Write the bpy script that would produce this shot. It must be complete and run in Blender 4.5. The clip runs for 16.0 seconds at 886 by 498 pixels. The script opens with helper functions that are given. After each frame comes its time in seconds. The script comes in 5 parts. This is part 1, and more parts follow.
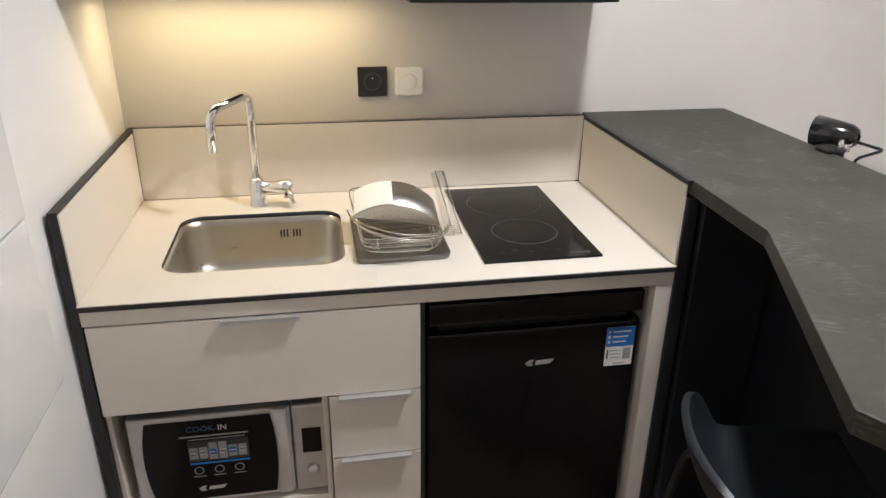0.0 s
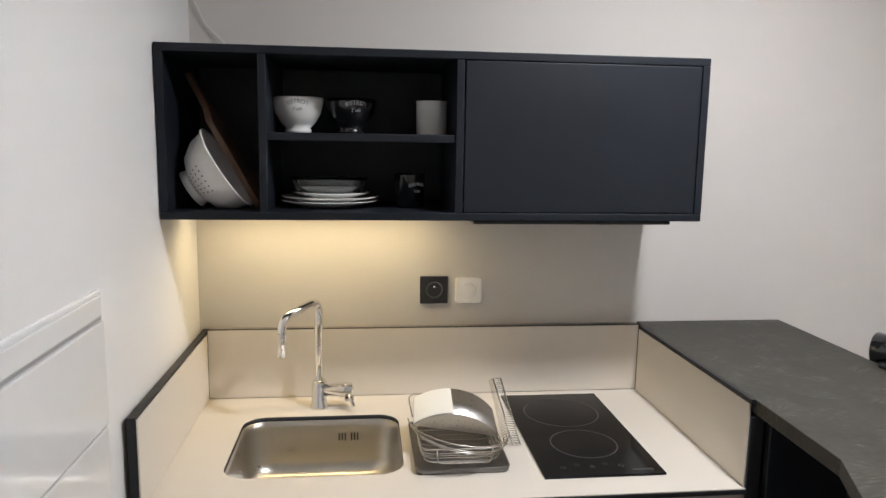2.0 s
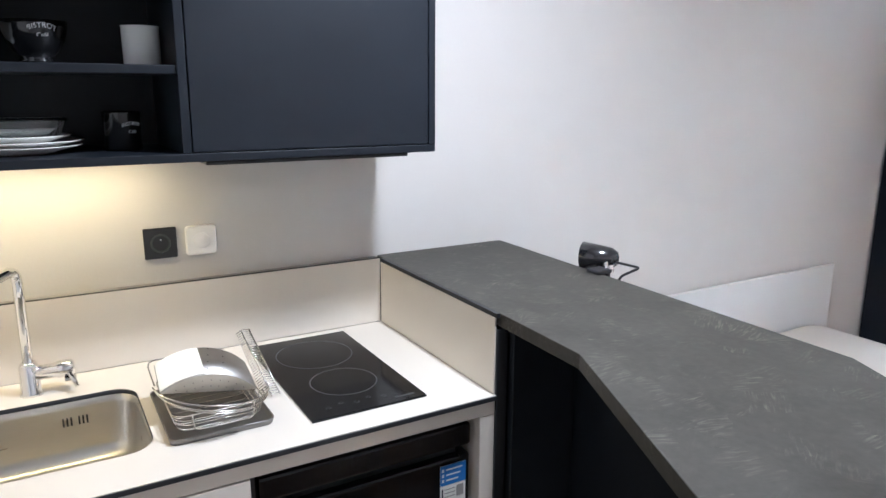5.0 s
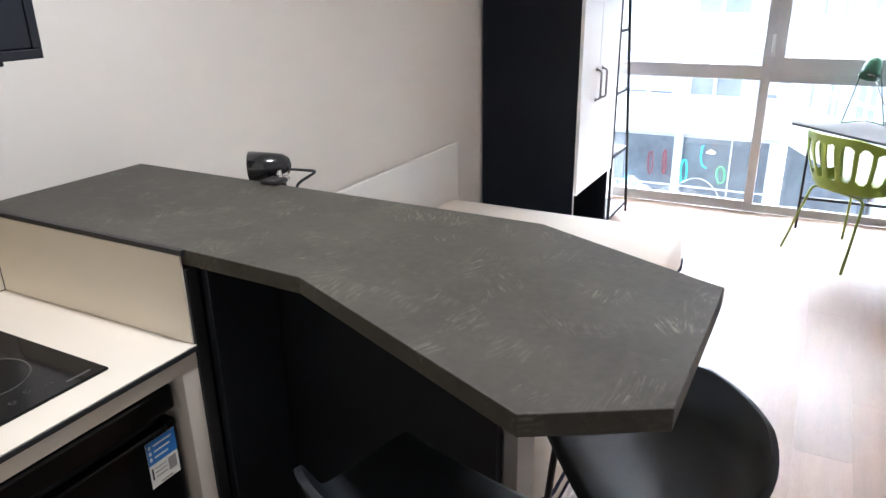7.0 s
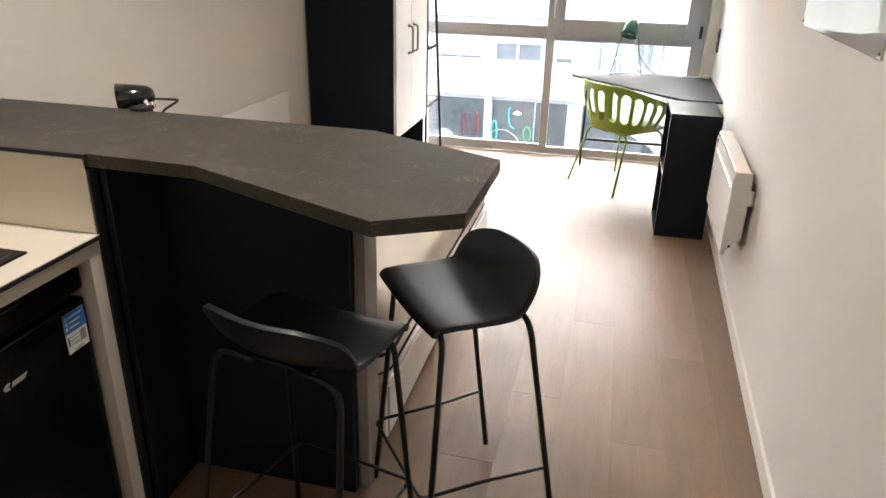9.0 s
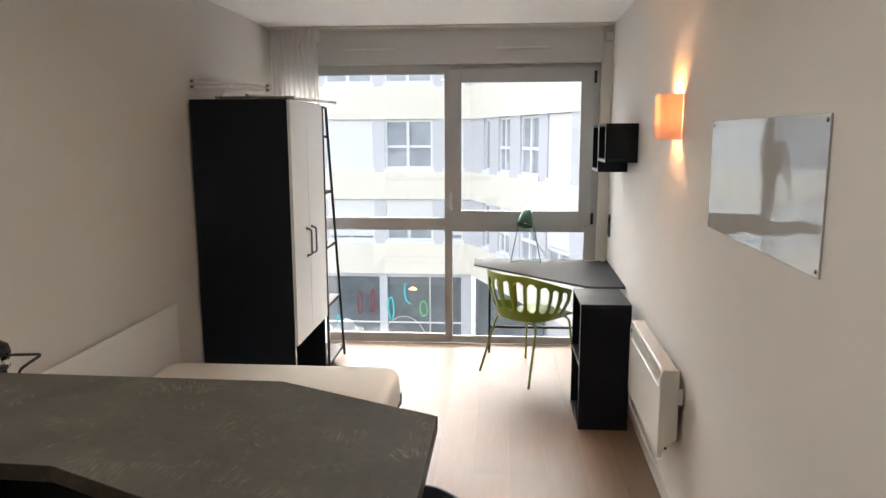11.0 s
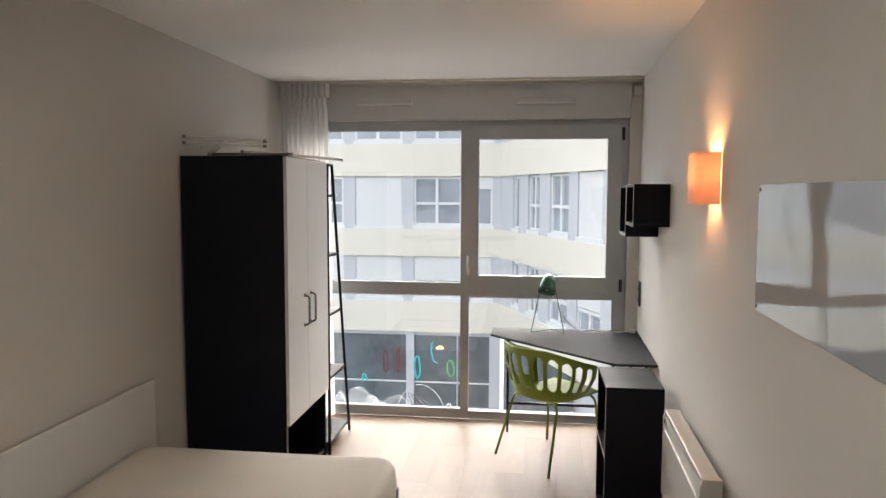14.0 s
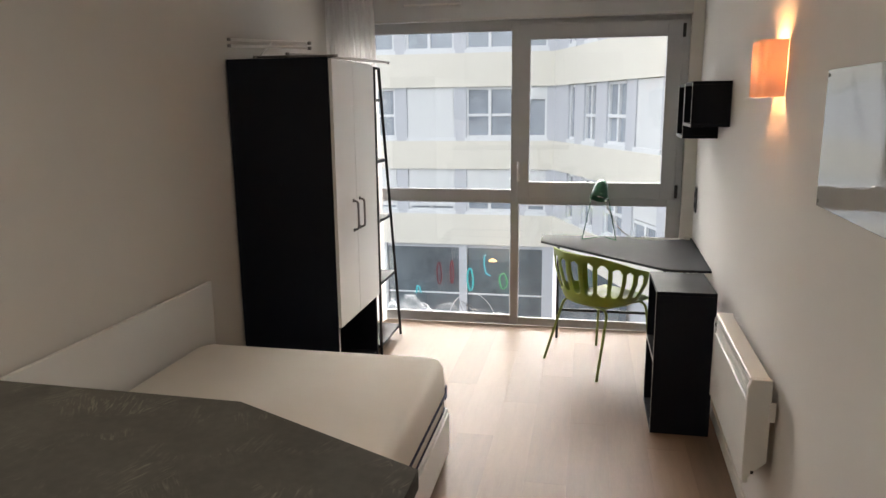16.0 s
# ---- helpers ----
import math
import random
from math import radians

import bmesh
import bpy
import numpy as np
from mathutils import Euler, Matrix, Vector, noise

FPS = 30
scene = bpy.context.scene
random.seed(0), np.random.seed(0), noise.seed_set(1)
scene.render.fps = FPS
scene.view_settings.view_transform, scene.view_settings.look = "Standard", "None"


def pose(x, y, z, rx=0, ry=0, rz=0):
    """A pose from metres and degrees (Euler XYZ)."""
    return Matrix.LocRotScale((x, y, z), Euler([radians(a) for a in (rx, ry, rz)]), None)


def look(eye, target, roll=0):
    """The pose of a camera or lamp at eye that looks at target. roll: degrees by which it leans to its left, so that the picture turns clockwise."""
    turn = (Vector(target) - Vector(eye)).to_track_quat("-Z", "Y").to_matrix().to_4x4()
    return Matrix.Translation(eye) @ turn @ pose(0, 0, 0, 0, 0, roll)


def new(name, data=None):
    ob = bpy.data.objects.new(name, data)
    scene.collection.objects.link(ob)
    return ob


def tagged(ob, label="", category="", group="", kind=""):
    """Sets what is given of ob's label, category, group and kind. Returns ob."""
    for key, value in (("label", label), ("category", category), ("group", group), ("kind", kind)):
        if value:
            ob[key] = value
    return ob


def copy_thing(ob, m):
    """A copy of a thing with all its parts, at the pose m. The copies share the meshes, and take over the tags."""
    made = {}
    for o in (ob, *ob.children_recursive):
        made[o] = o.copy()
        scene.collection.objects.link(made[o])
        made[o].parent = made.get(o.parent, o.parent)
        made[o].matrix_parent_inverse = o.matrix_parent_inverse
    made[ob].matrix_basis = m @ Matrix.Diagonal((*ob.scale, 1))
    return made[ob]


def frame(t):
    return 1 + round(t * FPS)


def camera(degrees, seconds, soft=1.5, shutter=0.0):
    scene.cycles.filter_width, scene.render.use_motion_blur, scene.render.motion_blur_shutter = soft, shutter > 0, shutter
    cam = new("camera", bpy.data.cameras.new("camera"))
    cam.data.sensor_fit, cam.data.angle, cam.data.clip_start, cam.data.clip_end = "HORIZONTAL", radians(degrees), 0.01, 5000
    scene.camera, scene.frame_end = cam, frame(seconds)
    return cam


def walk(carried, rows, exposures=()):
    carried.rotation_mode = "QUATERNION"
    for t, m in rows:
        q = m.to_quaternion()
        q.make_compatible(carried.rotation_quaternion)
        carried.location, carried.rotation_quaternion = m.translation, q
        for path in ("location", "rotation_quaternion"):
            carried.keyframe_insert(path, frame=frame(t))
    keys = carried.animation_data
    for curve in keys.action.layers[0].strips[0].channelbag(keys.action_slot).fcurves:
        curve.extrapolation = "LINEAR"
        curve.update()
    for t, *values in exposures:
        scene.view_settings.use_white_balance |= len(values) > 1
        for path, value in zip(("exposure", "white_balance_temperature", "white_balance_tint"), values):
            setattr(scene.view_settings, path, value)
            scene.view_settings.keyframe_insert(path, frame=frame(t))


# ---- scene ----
cam = camera(64.4, 16.0)
PATH = [
    (0, (0.225, 0.143, 1.577), (0.556, 1.947, 0.78), 0.7),
    (0.5, (0.216, 0.125, 1.605), (0.542, 1.998, 0.982), 0.5),
    (1, (0.194, 0.121, 1.611), (0.466, 2.034, 1.091), 1.2),
    (1.5, (0.185, 0.111, 1.636), (0.429, 2.054, 1.228), 1.1),
    (2, (0.18, 0.112, 1.648), (0.402, 2.078, 1.352), 0.9),
    (2.5, (0.172, 0.121, 1.646), (0.407, 2.085, 1.349), 0.9),
    (3, (0.166, 0.125, 1.641), (0.431, 2.079, 1.308), 1.0),
    (3.2, (0.165, 0.128, 1.642), (0.444, 2.077, 1.289), 0.9),
    (5.3, (0.11, 0.214, 1.61), (1.24, 1.786, 1.109), 0.3),
    (5.5, (0.131, 0.229, 1.596), (1.355, 1.712, 1.044), 0.4),
    (6, (0.236, 0.298, 1.583), (1.679, 1.513, 0.918), 1.1),
    (6.5, (0.277, 0.362, 1.586), (1.837, 1.414, 0.908), 0.7),
    (7, (0.13, 0.434, 1.584), (1.778, 1.324, 0.882), -1.0),
    (7.5, (-0.06, 0.428, 1.584), (1.629, 1.137, 0.779), -0.9),
    (8, (-0.228, 0.337, 1.578), (1.509, 0.905, 0.765), 1.0),
    (8.5, (-0.351, 0.286, 1.571), (1.42, 0.761, 0.773), 1.2),
    (9, (-0.373, 0.286, 1.578), (1.42, 0.701, 0.794), 1.4),
    (9.5, (-0.279, 0.292, 1.592), (1.541, 0.641, 0.841), 1.4),
    (10, (-0.157, 0.324, 1.631), (1.719, 0.579, 0.987), 0.5),
    (10.2, (-0.135, 0.344, 1.66), (1.769, 0.562, 1.09), 0.3),
    (12.3, (-0.064, 0.446, 1.695), (1.921, 0.646, 1.554), 0.1),
    (12.5, (-0.03, 0.417, 1.693), (1.953, 0.621, 1.533), 0.2),
    (13, (0.026, 0.418, 1.688), (2.009, 0.586, 1.492), -0.1),
    (13.5, (0.141, 0.367, 1.683), (2.124, 0.555, 1.5), -0.5),
    (14, (0.307, 0.319, 1.708), (2.285, 0.567, 1.548), 0.2),
    (14.5, (0.366, 0.295, 1.716), (2.339, 0.574, 1.552), 0.3),
    (15, (0.338, 0.3, 1.7), (2.303, 0.603, 1.488), -0.2),
    (15.5, (0.249, 0.341, 1.658), (2.188, 0.688, 1.313), -1.6),
    (16, (0.337, 0.294, 1.648), (2.257, 0.687, 1.249), -0.6),
]
walk(cam, [(t, look(eye, target, roll)) for t, eye, target, roll in PATH],
     exposures=[(0, 4.12, 5700, 10), (1.5, 3.95, 5650, 10), (2.5, 3.78, 5650, 10), (3.2, 3.84, 5550, 10), (5.3, 4.42, 5050, 10), (6.2, 4.30, 5200, 10), (7.0, 4.15, 5600, 10), (9.0, 3.80, 6550, 10), (10.2, 3.45, 6650, 10), (12.3, 2.74, 6750, 10), (14.3, 2.74, 6750, 10), (15.2, 2.66, 6750, 10), (16, 2.66, 6750, 10)])

# ---- light ----
world = bpy.data.worlds.new("overcast_sky")
scene.world = world
world.use_nodes = True
wn = world.node_tree
sky = wn.nodes.new("ShaderNodeTexSky")
sky.sky_type, sky.sun_disc = "NISHITA", False
sky.sun_elevation, sky.sun_rotation = radians(40), radians(90)
sky.air_density, sky.dust_density = 1.0, 4.0
grey = wn.nodes.new("ShaderNodeHueSaturation")
grey.inputs["Saturation"].default_value = 0.25
wn.links.new(sky.outputs["Color"], grey.inputs["Color"])
wn.links.new(grey.outputs["Color"], wn.nodes["Background"].inputs["Color"])
wn.nodes["Background"].inputs["Strength"].default_value = 0.128

sun = new("sun", bpy.data.lights.new("sun", "SUN"))
sun.data.energy, sun.data.angle, sun.data.color = 0.22, radians(60), (1.0, 0.98, 0.95)
sun.matrix_basis = look((30, 2, 26), (0, 0, 0))

# ---- materials ----


def mat(name, color, rough=0.5, metal=0.0, var=0.08, scale=6.0, fine=90.0, bump=0.04, stretch=(1, 1, 1), spec=0.5,
        transmission=0.0, emit=None, strength=0.0, island=False, coat=0.0, rough_var=0.06):
    """Procedural surface: colour varied at two scales, fine relief and uneven gloss."""
    m = bpy.data.materials.new(name)
    m.use_nodes = True
    nt = m.node_tree
    b = nt.nodes["Principled BSDF"]
    b.inputs["Roughness"].default_value = rough
    b.inputs["Metallic"].default_value = metal
    b.inputs["Specular IOR Level"].default_value = spec
    b.inputs["Transmission Weight"].default_value = transmission
    b.inputs["Coat Weight"].default_value = coat
    b.inputs["Base Color"].default_value = (*color, 1)
    if emit:
        b.inputs["Emission Color"].default_value = (*emit, 1)
        b.inputs["Emission Strength"].default_value = strength
    if var == 0:
        return m
    tc = nt.nodes.new("ShaderNodeTexCoord")
    mp = nt.nodes.new("ShaderNodeMapping")
    mp.inputs["Scale"].default_value = stretch
    nt.links.new(tc.outputs["Object"], mp.inputs["Vector"])
    if island:
        info = nt.nodes.new("ShaderNodeObjectInfo")
        cmb = nt.nodes.new("ShaderNodeCombineXYZ")
        mul = nt.nodes.new("ShaderNodeMath")
        mul.operation, mul.inputs[1].default_value = "MULTIPLY", 40.0
        nt.links.new(info.outputs["Random"], mul.inputs[0])
        nt.links.new(mul.outputs[0], cmb.inputs[0])
        nt.links.new(mul.outputs[0], cmb.inputs[1])
        nt.links.new(cmb.outputs[0], mp.inputs["Location"])
    big = nt.nodes.new("ShaderNodeTexNoise")
    big.inputs["Scale"].default_value, big.inputs["Detail"].default_value = scale, 5
    small = nt.nodes.new("ShaderNodeTexNoise")
    small.inputs["Scale"].default_value, small.inputs["Detail"].default_value = fine, 3
    nt.links.new(mp.outputs[0], big.inputs["Vector"])
    nt.links.new(mp.outputs[0], small.inputs["Vector"])
    mix = nt.nodes.new("ShaderNodeMix")
    mix.data_type = "FLOAT"
    mix.inputs[0].default_value = 0.35
    nt.links.new(big.outputs["Fac"], mix.inputs[2])
    nt.links.new(small.outputs["Fac"], mix.inputs[3])
    ramp = nt.nodes.new("ShaderNodeValToRGB")
    ramp.color_ramp.elements[0].position, ramp.color_ramp.elements[1].position = 0.3, 0.7
    ramp.color_ramp.elements[0].color = (*[c * (1 - var) for c in color], 1)
    ramp.color_ramp.elements[1].color = (*[min(1, c * (1 + var)) for c in color], 1)
    nt.links.new(mix.outputs[0], ramp.inputs[0])
    nt.links.new(ramp.outputs[0], b.inputs["Base Color"])
    mr = nt.nodes.new("ShaderNodeMapRange")
    mr.inputs["To Min"].default_value = max(0.01, rough - rough_var)
    mr.inputs["To Max"].default_value = min(1, rough + rough_var)
    nt.links.new(big.outputs["Fac"], mr.inputs["Value"])
    nt.links.new(mr.outputs[0], b.inputs["Roughness"])
    if bump:
        bp = nt.nodes.new("ShaderNodeBump")
        bp.inputs["Strength"].default_value, bp.inputs["Distance"].default_value = bump, 0.002
        nt.links.new(small.outputs["Fac"], bp.inputs["Height"])
        nt.links.new(bp.outputs[0], b.inputs["Normal"])
    return m


def slate_mat():
    """Dark slate laminate with pale brushed scuffs: patches of short strokes, each patch turned its own way."""
    m = mat("slate_laminate", (0.057, 0.053, 0.045), 0.48, spec=0.17, var=0.26, scale=7, fine=60, bump=0.15)
    nt = m.node_tree
    b = nt.nodes["Principled BSDF"]
    ramp = [n for n in nt.nodes if n.type == "VALTORGB"][0]
    tc = [n for n in nt.nodes if n.type == "TEX_COORD"][0]
    warp = nt.nodes.new("ShaderNodeTexNoise")
    warp.inputs["Scale"].default_value, warp.inputs["Detail"].default_value = 14.0, 1
    nt.links.new(tc.outputs["Object"], warp.inputs["Vector"])
    push = nt.nodes.new("ShaderNodeVectorMath")
    push.operation = "MULTIPLY_ADD"
    push.inputs[1].default_value = (0.05, 0.05, 0.05)
    nt.links.new(warp.outputs["Color"], push.inputs[0])
    nt.links.new(tc.outputs["Object"], push.inputs[2])
    cells = nt.nodes.new("ShaderNodeTexVoronoi")
    cells.inputs["Scale"].default_value = 12.0
    nt.links.new(push.outputs[0], cells.inputs["Vector"])
    tone = nt.nodes.new("ShaderNodeSeparateColor")
    nt.links.new(cells.outputs["Color"], tone.inputs[0])
    angle = nt.nodes.new("ShaderNodeMapRange")
    angle.inputs["To Min"].default_value, angle.inputs["To Max"].default_value = -0.75, 0.95
    nt.links.new(tone.outputs[0], angle.inputs["Value"])
    rot = nt.nodes.new("ShaderNodeVectorRotate")
    rot.rotation_type = "Z_AXIS"
    nt.links.new(tc.outputs["Object"], rot.inputs["Vector"])
    nt.links.new(angle.outputs[0], rot.inputs["Angle"])
    mp = nt.nodes.new("ShaderNodeMapping")
    mp.inputs["Scale"].default_value = (26, 190, 190)
    nt.links.new(rot.outputs[0], mp.inputs["Vector"])
    strokes = nt.nodes.new("ShaderNodeTexNoise")
    strokes.inputs["Scale"].default_value, strokes.inputs["Detail"].default_value, strokes.inputs["Distortion"].default_value = 1.0, 2, 0.5
    nt.links.new(mp.outputs[0], strokes.inputs["Vector"])
    patches = nt.nodes.new("ShaderNodeTexNoise")
    patches.inputs["Scale"].default_value, patches.inputs["Detail"].default_value = 15.0, 3
    nt.links.new(tc.outputs["Object"], patches.inputs["Vector"])
    r1, r2, r3 = [nt.nodes.new("ShaderNodeMapRange") for _ in range(3)]
    r1.inputs["From Min"].default_value, r1.inputs["From Max"].default_value = 0.49, 0.96
    r2.inputs["From Min"].default_value, r2.inputs["From Max"].default_value = 0.45, 0.62
    r3.inputs["From Min"].default_value, r3.inputs["From Max"].default_value = 0.10, 0.65
    nt.links.new(strokes.outputs["Fac"], r1.inputs["Value"])
    nt.links.new(patches.outputs["Fac"], r2.inputs["Value"])
    nt.links.new(tone.outputs[1], r3.inputs["Value"])
    mul, mul2 = nt.nodes.new("ShaderNodeMath"), nt.nodes.new("ShaderNodeMath")
    mul.operation = mul2.operation = "MULTIPLY"
    nt.links.new(r1.outputs[0], mul.inputs[0])
    nt.links.new(r2.outputs[0], mul.inputs[1])
    nt.links.new(mul.outputs[0], mul2.inputs[0])
    nt.links.new(r3.outputs[0], mul2.inputs[1])
    cm = nt.nodes.new("ShaderNodeMix")
    cm.data_type = "RGBA"
    cm.inputs[7].default_value = (0.225, 0.208, 0.165, 1)
    nt.links.new(mul2.outputs[0], cm.inputs[0])
    nt.links.new(ramp.outputs[0], cm.inputs[6])
    nt.links.new(cm.outputs[2], b.inputs["Base Color"])
    return m


def plank_mat():
    """Pale oak laminate: long grain, each board of its own tone."""
    m = mat("oak_laminate", (0.240, 0.163, 0.111), 0.47, spec=0.28, var=0.12, scale=3.0, fine=22, bump=0.05, stretch=(1.2, 9, 9), island=True)
    nt = m.node_tree
    b = nt.nodes["Principled BSDF"]
    ramp = [n for n in nt.nodes if n.type == "VALTORGB"][0]
    info = [n for n in nt.nodes if n.type == "OBJECT_INFO"][0]
    hsv = nt.nodes.new("ShaderNodeHueSaturation")
    mr = nt.nodes.new("ShaderNodeMapRange")
    mr.inputs["To Min"].default_value, mr.inputs["To Max"].default_value = 0.86, 1.10
    nt.links.new(info.outputs["Random"], mr.inputs["Value"])
    nt.links.new(mr.outputs[0], hsv.inputs["Value"])
    nt.links.new(ramp.outputs[0], hsv.inputs["Color"])
    nt.links.new(hsv.outputs[0], b.inputs["Base Color"])
    return m


def wavy_gloss(name, color, rough, height, scale):
    """A shiny sheet that is slightly out of flat."""
    m = mat(name, color, rough, var=0.02, scale=4, bump=0, rough_var=0.02)
    nt = m.node_tree
    tc = [n for n in nt.nodes if n.type == "TEX_COORD"][0]
    nz = nt.nodes.new("ShaderNodeTexNoise")
    nz.inputs["Scale"].default_value, nz.inputs["Detail"].default_value = scale, 1
    nt.links.new(tc.outputs["Object"], nz.inputs["Vector"])
    bp = nt.nodes.new("ShaderNodeBump")
    bp.inputs["Strength"].default_value, bp.inputs["Distance"].default_value = 1.0, height
    nt.links.new(nz.outputs["Fac"], bp.inputs["Height"])
    nt.links.new(bp.outputs[0], nt.nodes["Principled BSDF"].inputs["Normal"])
    return m


def cloth_mat(name, color, sheer):
    """Thin fabric that lets part of the light pass."""
    m = mat(name, color, 0.9, var=0.05, scale=8, fine=400, bump=0.1)
    nt = m.node_tree
    b = nt.nodes["Principled BSDF"]
    out = nt.nodes["Material Output"]
    tl = nt.nodes.new("ShaderNodeBsdfTranslucent")
    tl.inputs["Color"].default_value = (*color, 1)
    mx = nt.nodes.new("ShaderNodeMixShader")
    mx.inputs[0].default_value = sheer
    nt.links.new(b.outputs[0], mx.inputs[1])
    nt.links.new(tl.outputs[0], mx.inputs[2])
    nt.links.new(mx.outputs[0], out.inputs["Surface"])
    return m


M_WALL = mat("wall_paint", (0.77, 0.75, 0.72), 0.75, var=0.02, scale=1.5, fine=160, bump=0.12)
M_TAUPE = mat("taupe_wall_paint", (0.585, 0.556, 0.518), 0.75, var=0.02, scale=1.5, fine=160, bump=0.12)
M_CEIL = mat("ceiling_paint", (0.90, 0.89, 0.87), 0.8, var=0.02, scale=1.5, fine=160, bump=0.1)
M_TRIM = mat("white_trim", (0.74, 0.71, 0.66), 0.45, var=0.03)
M_PLANK = plank_mat()
M_SUB = mat("floor_underlay", (0.20, 0.13, 0.085), 0.8, var=0.05)
M_SLATE = slate_mat()
M_BEIGE = mat("beige_laminate", (0.70, 0.645, 0.565), 0.42, var=0.025, scale=3, fine=240, bump=0.03)
M_CORE = mat("black_core_edge", (0.012, 0.013, 0.016), 0.5, var=0.1)
M_DARK = mat("anthracite_board", (0.0092, 0.0118, 0.0168), 0.48, spec=0.28, var=0.12, scale=5, fine=300, bump=0.05)
M_BLACKWOOD = mat("black_wood_board", (0.004, 0.0056, 0.0105), 0.50, spec=0.20, var=0.15, scale=5, fine=120, bump=0.05, stretch=(1, 1, 0.2))
M_EDGE = mat("pale_board_edge", (0.30, 0.29, 0.28), 0.5, var=0.05)
M_EDGELIGHT = mat("pale_vent_lip", (0.76, 0.75, 0.73), 0.5, var=0.03)
M_GREYBOARD = mat("grey_board", (0.30, 0.285, 0.27), 0.55, var=0.05)
M_STEEL = mat("brushed_steel", (0.56, 0.53, 0.47), 0.29, 1.0, var=0.04, scale=3, fine=60, bump=0, stretch=(1, 10, 10), rough_var=0.04)
M_SILVER = mat("silver_sheet", (0.60, 0.585, 0.56), 0.42, 0.55, var=0.03, scale=3, fine=60, bump=0, stretch=(1, 10, 10), rough_var=0.04)
M_SATIN = mat("satin_steel", (0.46, 0.44, 0.41), 0.40, 1.0, var=0.06, scale=8, fine=60, bump=0)
M_DIMPRINT = mat("dim_print", (0.30, 0.30, 0.30), 0.5, var=0)
M_DIMBLUE = mat("dim_blue_print", (0.02, 0.07, 0.18), 0.5, var=0)
M_CHROME = mat("chrome", (0.80, 0.80, 0.80), 0.07, 1.0, var=0)
M_WIRE = mat("steel_wire", (0.62, 0.60, 0.56), 0.22, 1.0, var=0)
M_TRAY = mat("dark_steel_tray", (0.22, 0.21, 0.20), 0.32, 1.0, var=0.1)
M_ALU = mat("aluminium_pull", (0.62, 0.61, 0.60), 0.38, 0.7, var=0.04)
M_HOB = mat("black_ceramic_glass", (0.006, 0.006, 0.007), 0.09, spec=0.3, var=0.1, bump=0, rough_var=0.02)
M_HOBLINE = mat("hob_marking", (0.05, 0.05, 0.05), 0.4, var=0)
M_FRIDGE = mat("black_gloss_enamel", (0.005, 0.005, 0.0055), 0.17, spec=0.24, var=0.1, scale=3, bump=0.02)
M_BLACK = mat("black_plastic", (0.012, 0.012, 0.013), 0.35, var=0.1)
M_STOOL = mat("black_moulded_plastic", (0.0092, 0.0116, 0.0150), 0.42, spec=0.42, var=0.1, fine=260, bump=0.12)
M_LEG = mat("black_steel_tube", (0.010, 0.011, 0.013), 0.38, 0.2, var=0.1)
M_WHITE = mat("white_ceramic", (0.78, 0.77, 0.74), 0.18, var=0.02, bump=0, coat=0.4)
M_BLKCER = mat("black_ceramic", (0.010, 0.010, 0.011), 0.14, var=0.05, bump=0, coat=0.4)
M_PLASTIC = mat("white_plastic", (0.82, 0.80, 0.77), 0.38, var=0.02)
M_GLOSSWHITE = mat("white_gloss_cover", (0.74, 0.73, 0.71), 0.10, var=0.01, bump=0, rough_var=0.02)
M_RAD = mat("radiator_enamel", (0.64, 0.62, 0.58), 0.35, var=0.03)
M_WOOD = mat("brown_wood_board", (0.11, 0.058, 0.032), 0.55, var=0.25, scale=4, fine=40, stretch=(8, 1, 1))
# Shared by the fridge's paper label and the painted reflection on the cutlery holder.
M_PAPER_GLINT = mat("white_paper_and_glint", (0.80, 0.79, 0.74), 0.6, var=0.02)
M_INK = mat("printed_ink", (0.03, 0.03, 0.03), 0.6, var=0)
M_BLUE = mat("blue_print", (0.02, 0.16, 0.50), 0.45, var=0.04)
M_PRINT = mat("white_print", (0.70, 0.70, 0.70), 0.5, var=0)
M_CLEAR = mat("clear_glass", (0.94, 0.97, 0.96), 0.02, var=0, transmission=1.0)
M_PANE = mat("window_glass", (0.98, 0.99, 0.99), 0.0, var=0, transmission=1.0)
M_FRAME = mat("grey_window_frame", (0.47, 0.48, 0.50), 0.45, var=0.04)
M_BOX = mat("grey_shutter_box", (0.62, 0.625, 0.63), 0.5, var=0.03)
M_MATTRESS = mat("mattress_cover", (0.66, 0.61, 0.54), 0.92, var=0.03, scale=5, fine=320, bump=0.3)
M_NAVY = mat("navy_piping", (0.012, 0.016, 0.05), 0.8, var=0.1)
M_DOORWHITE = mat("white_door_board", (0.68, 0.67, 0.65), 0.42, var=0.02)
M_GREEN = mat("green_plastic", (0.27, 0.36, 0.045), 0.42, var=0.06, fine=220, bump=0.06)
M_GREENTUBE = mat("green_steel_tube", (0.25, 0.31, 0.07), 0.4, 0.2, var=0.06)
M_LAMPGREEN = mat("dark_green_enamel", (0.032, 0.125, 0.072), 0.22, var=0.06, coat=0.5)
M_LAMPWHITE = mat("lamp_inside", (0.7, 0.7, 0.68), 0.5, var=0.02)
M_SHADE = cloth_mat("cream_lamp_shade", (0.80, 0.62, 0.53), 0.19)
M_CURTAIN = cloth_mat("white_voile", (0.84, 0.82, 0.80), 0.6)
M_BOARD = wavy_gloss("glossy_white_panel", (0.46, 0.455, 0.45), 0.03, 0.009, 3.4)
M_BOARD.node_tree.nodes["Principled BSDF"].inputs["Specular IOR Level"].default_value = 1.0
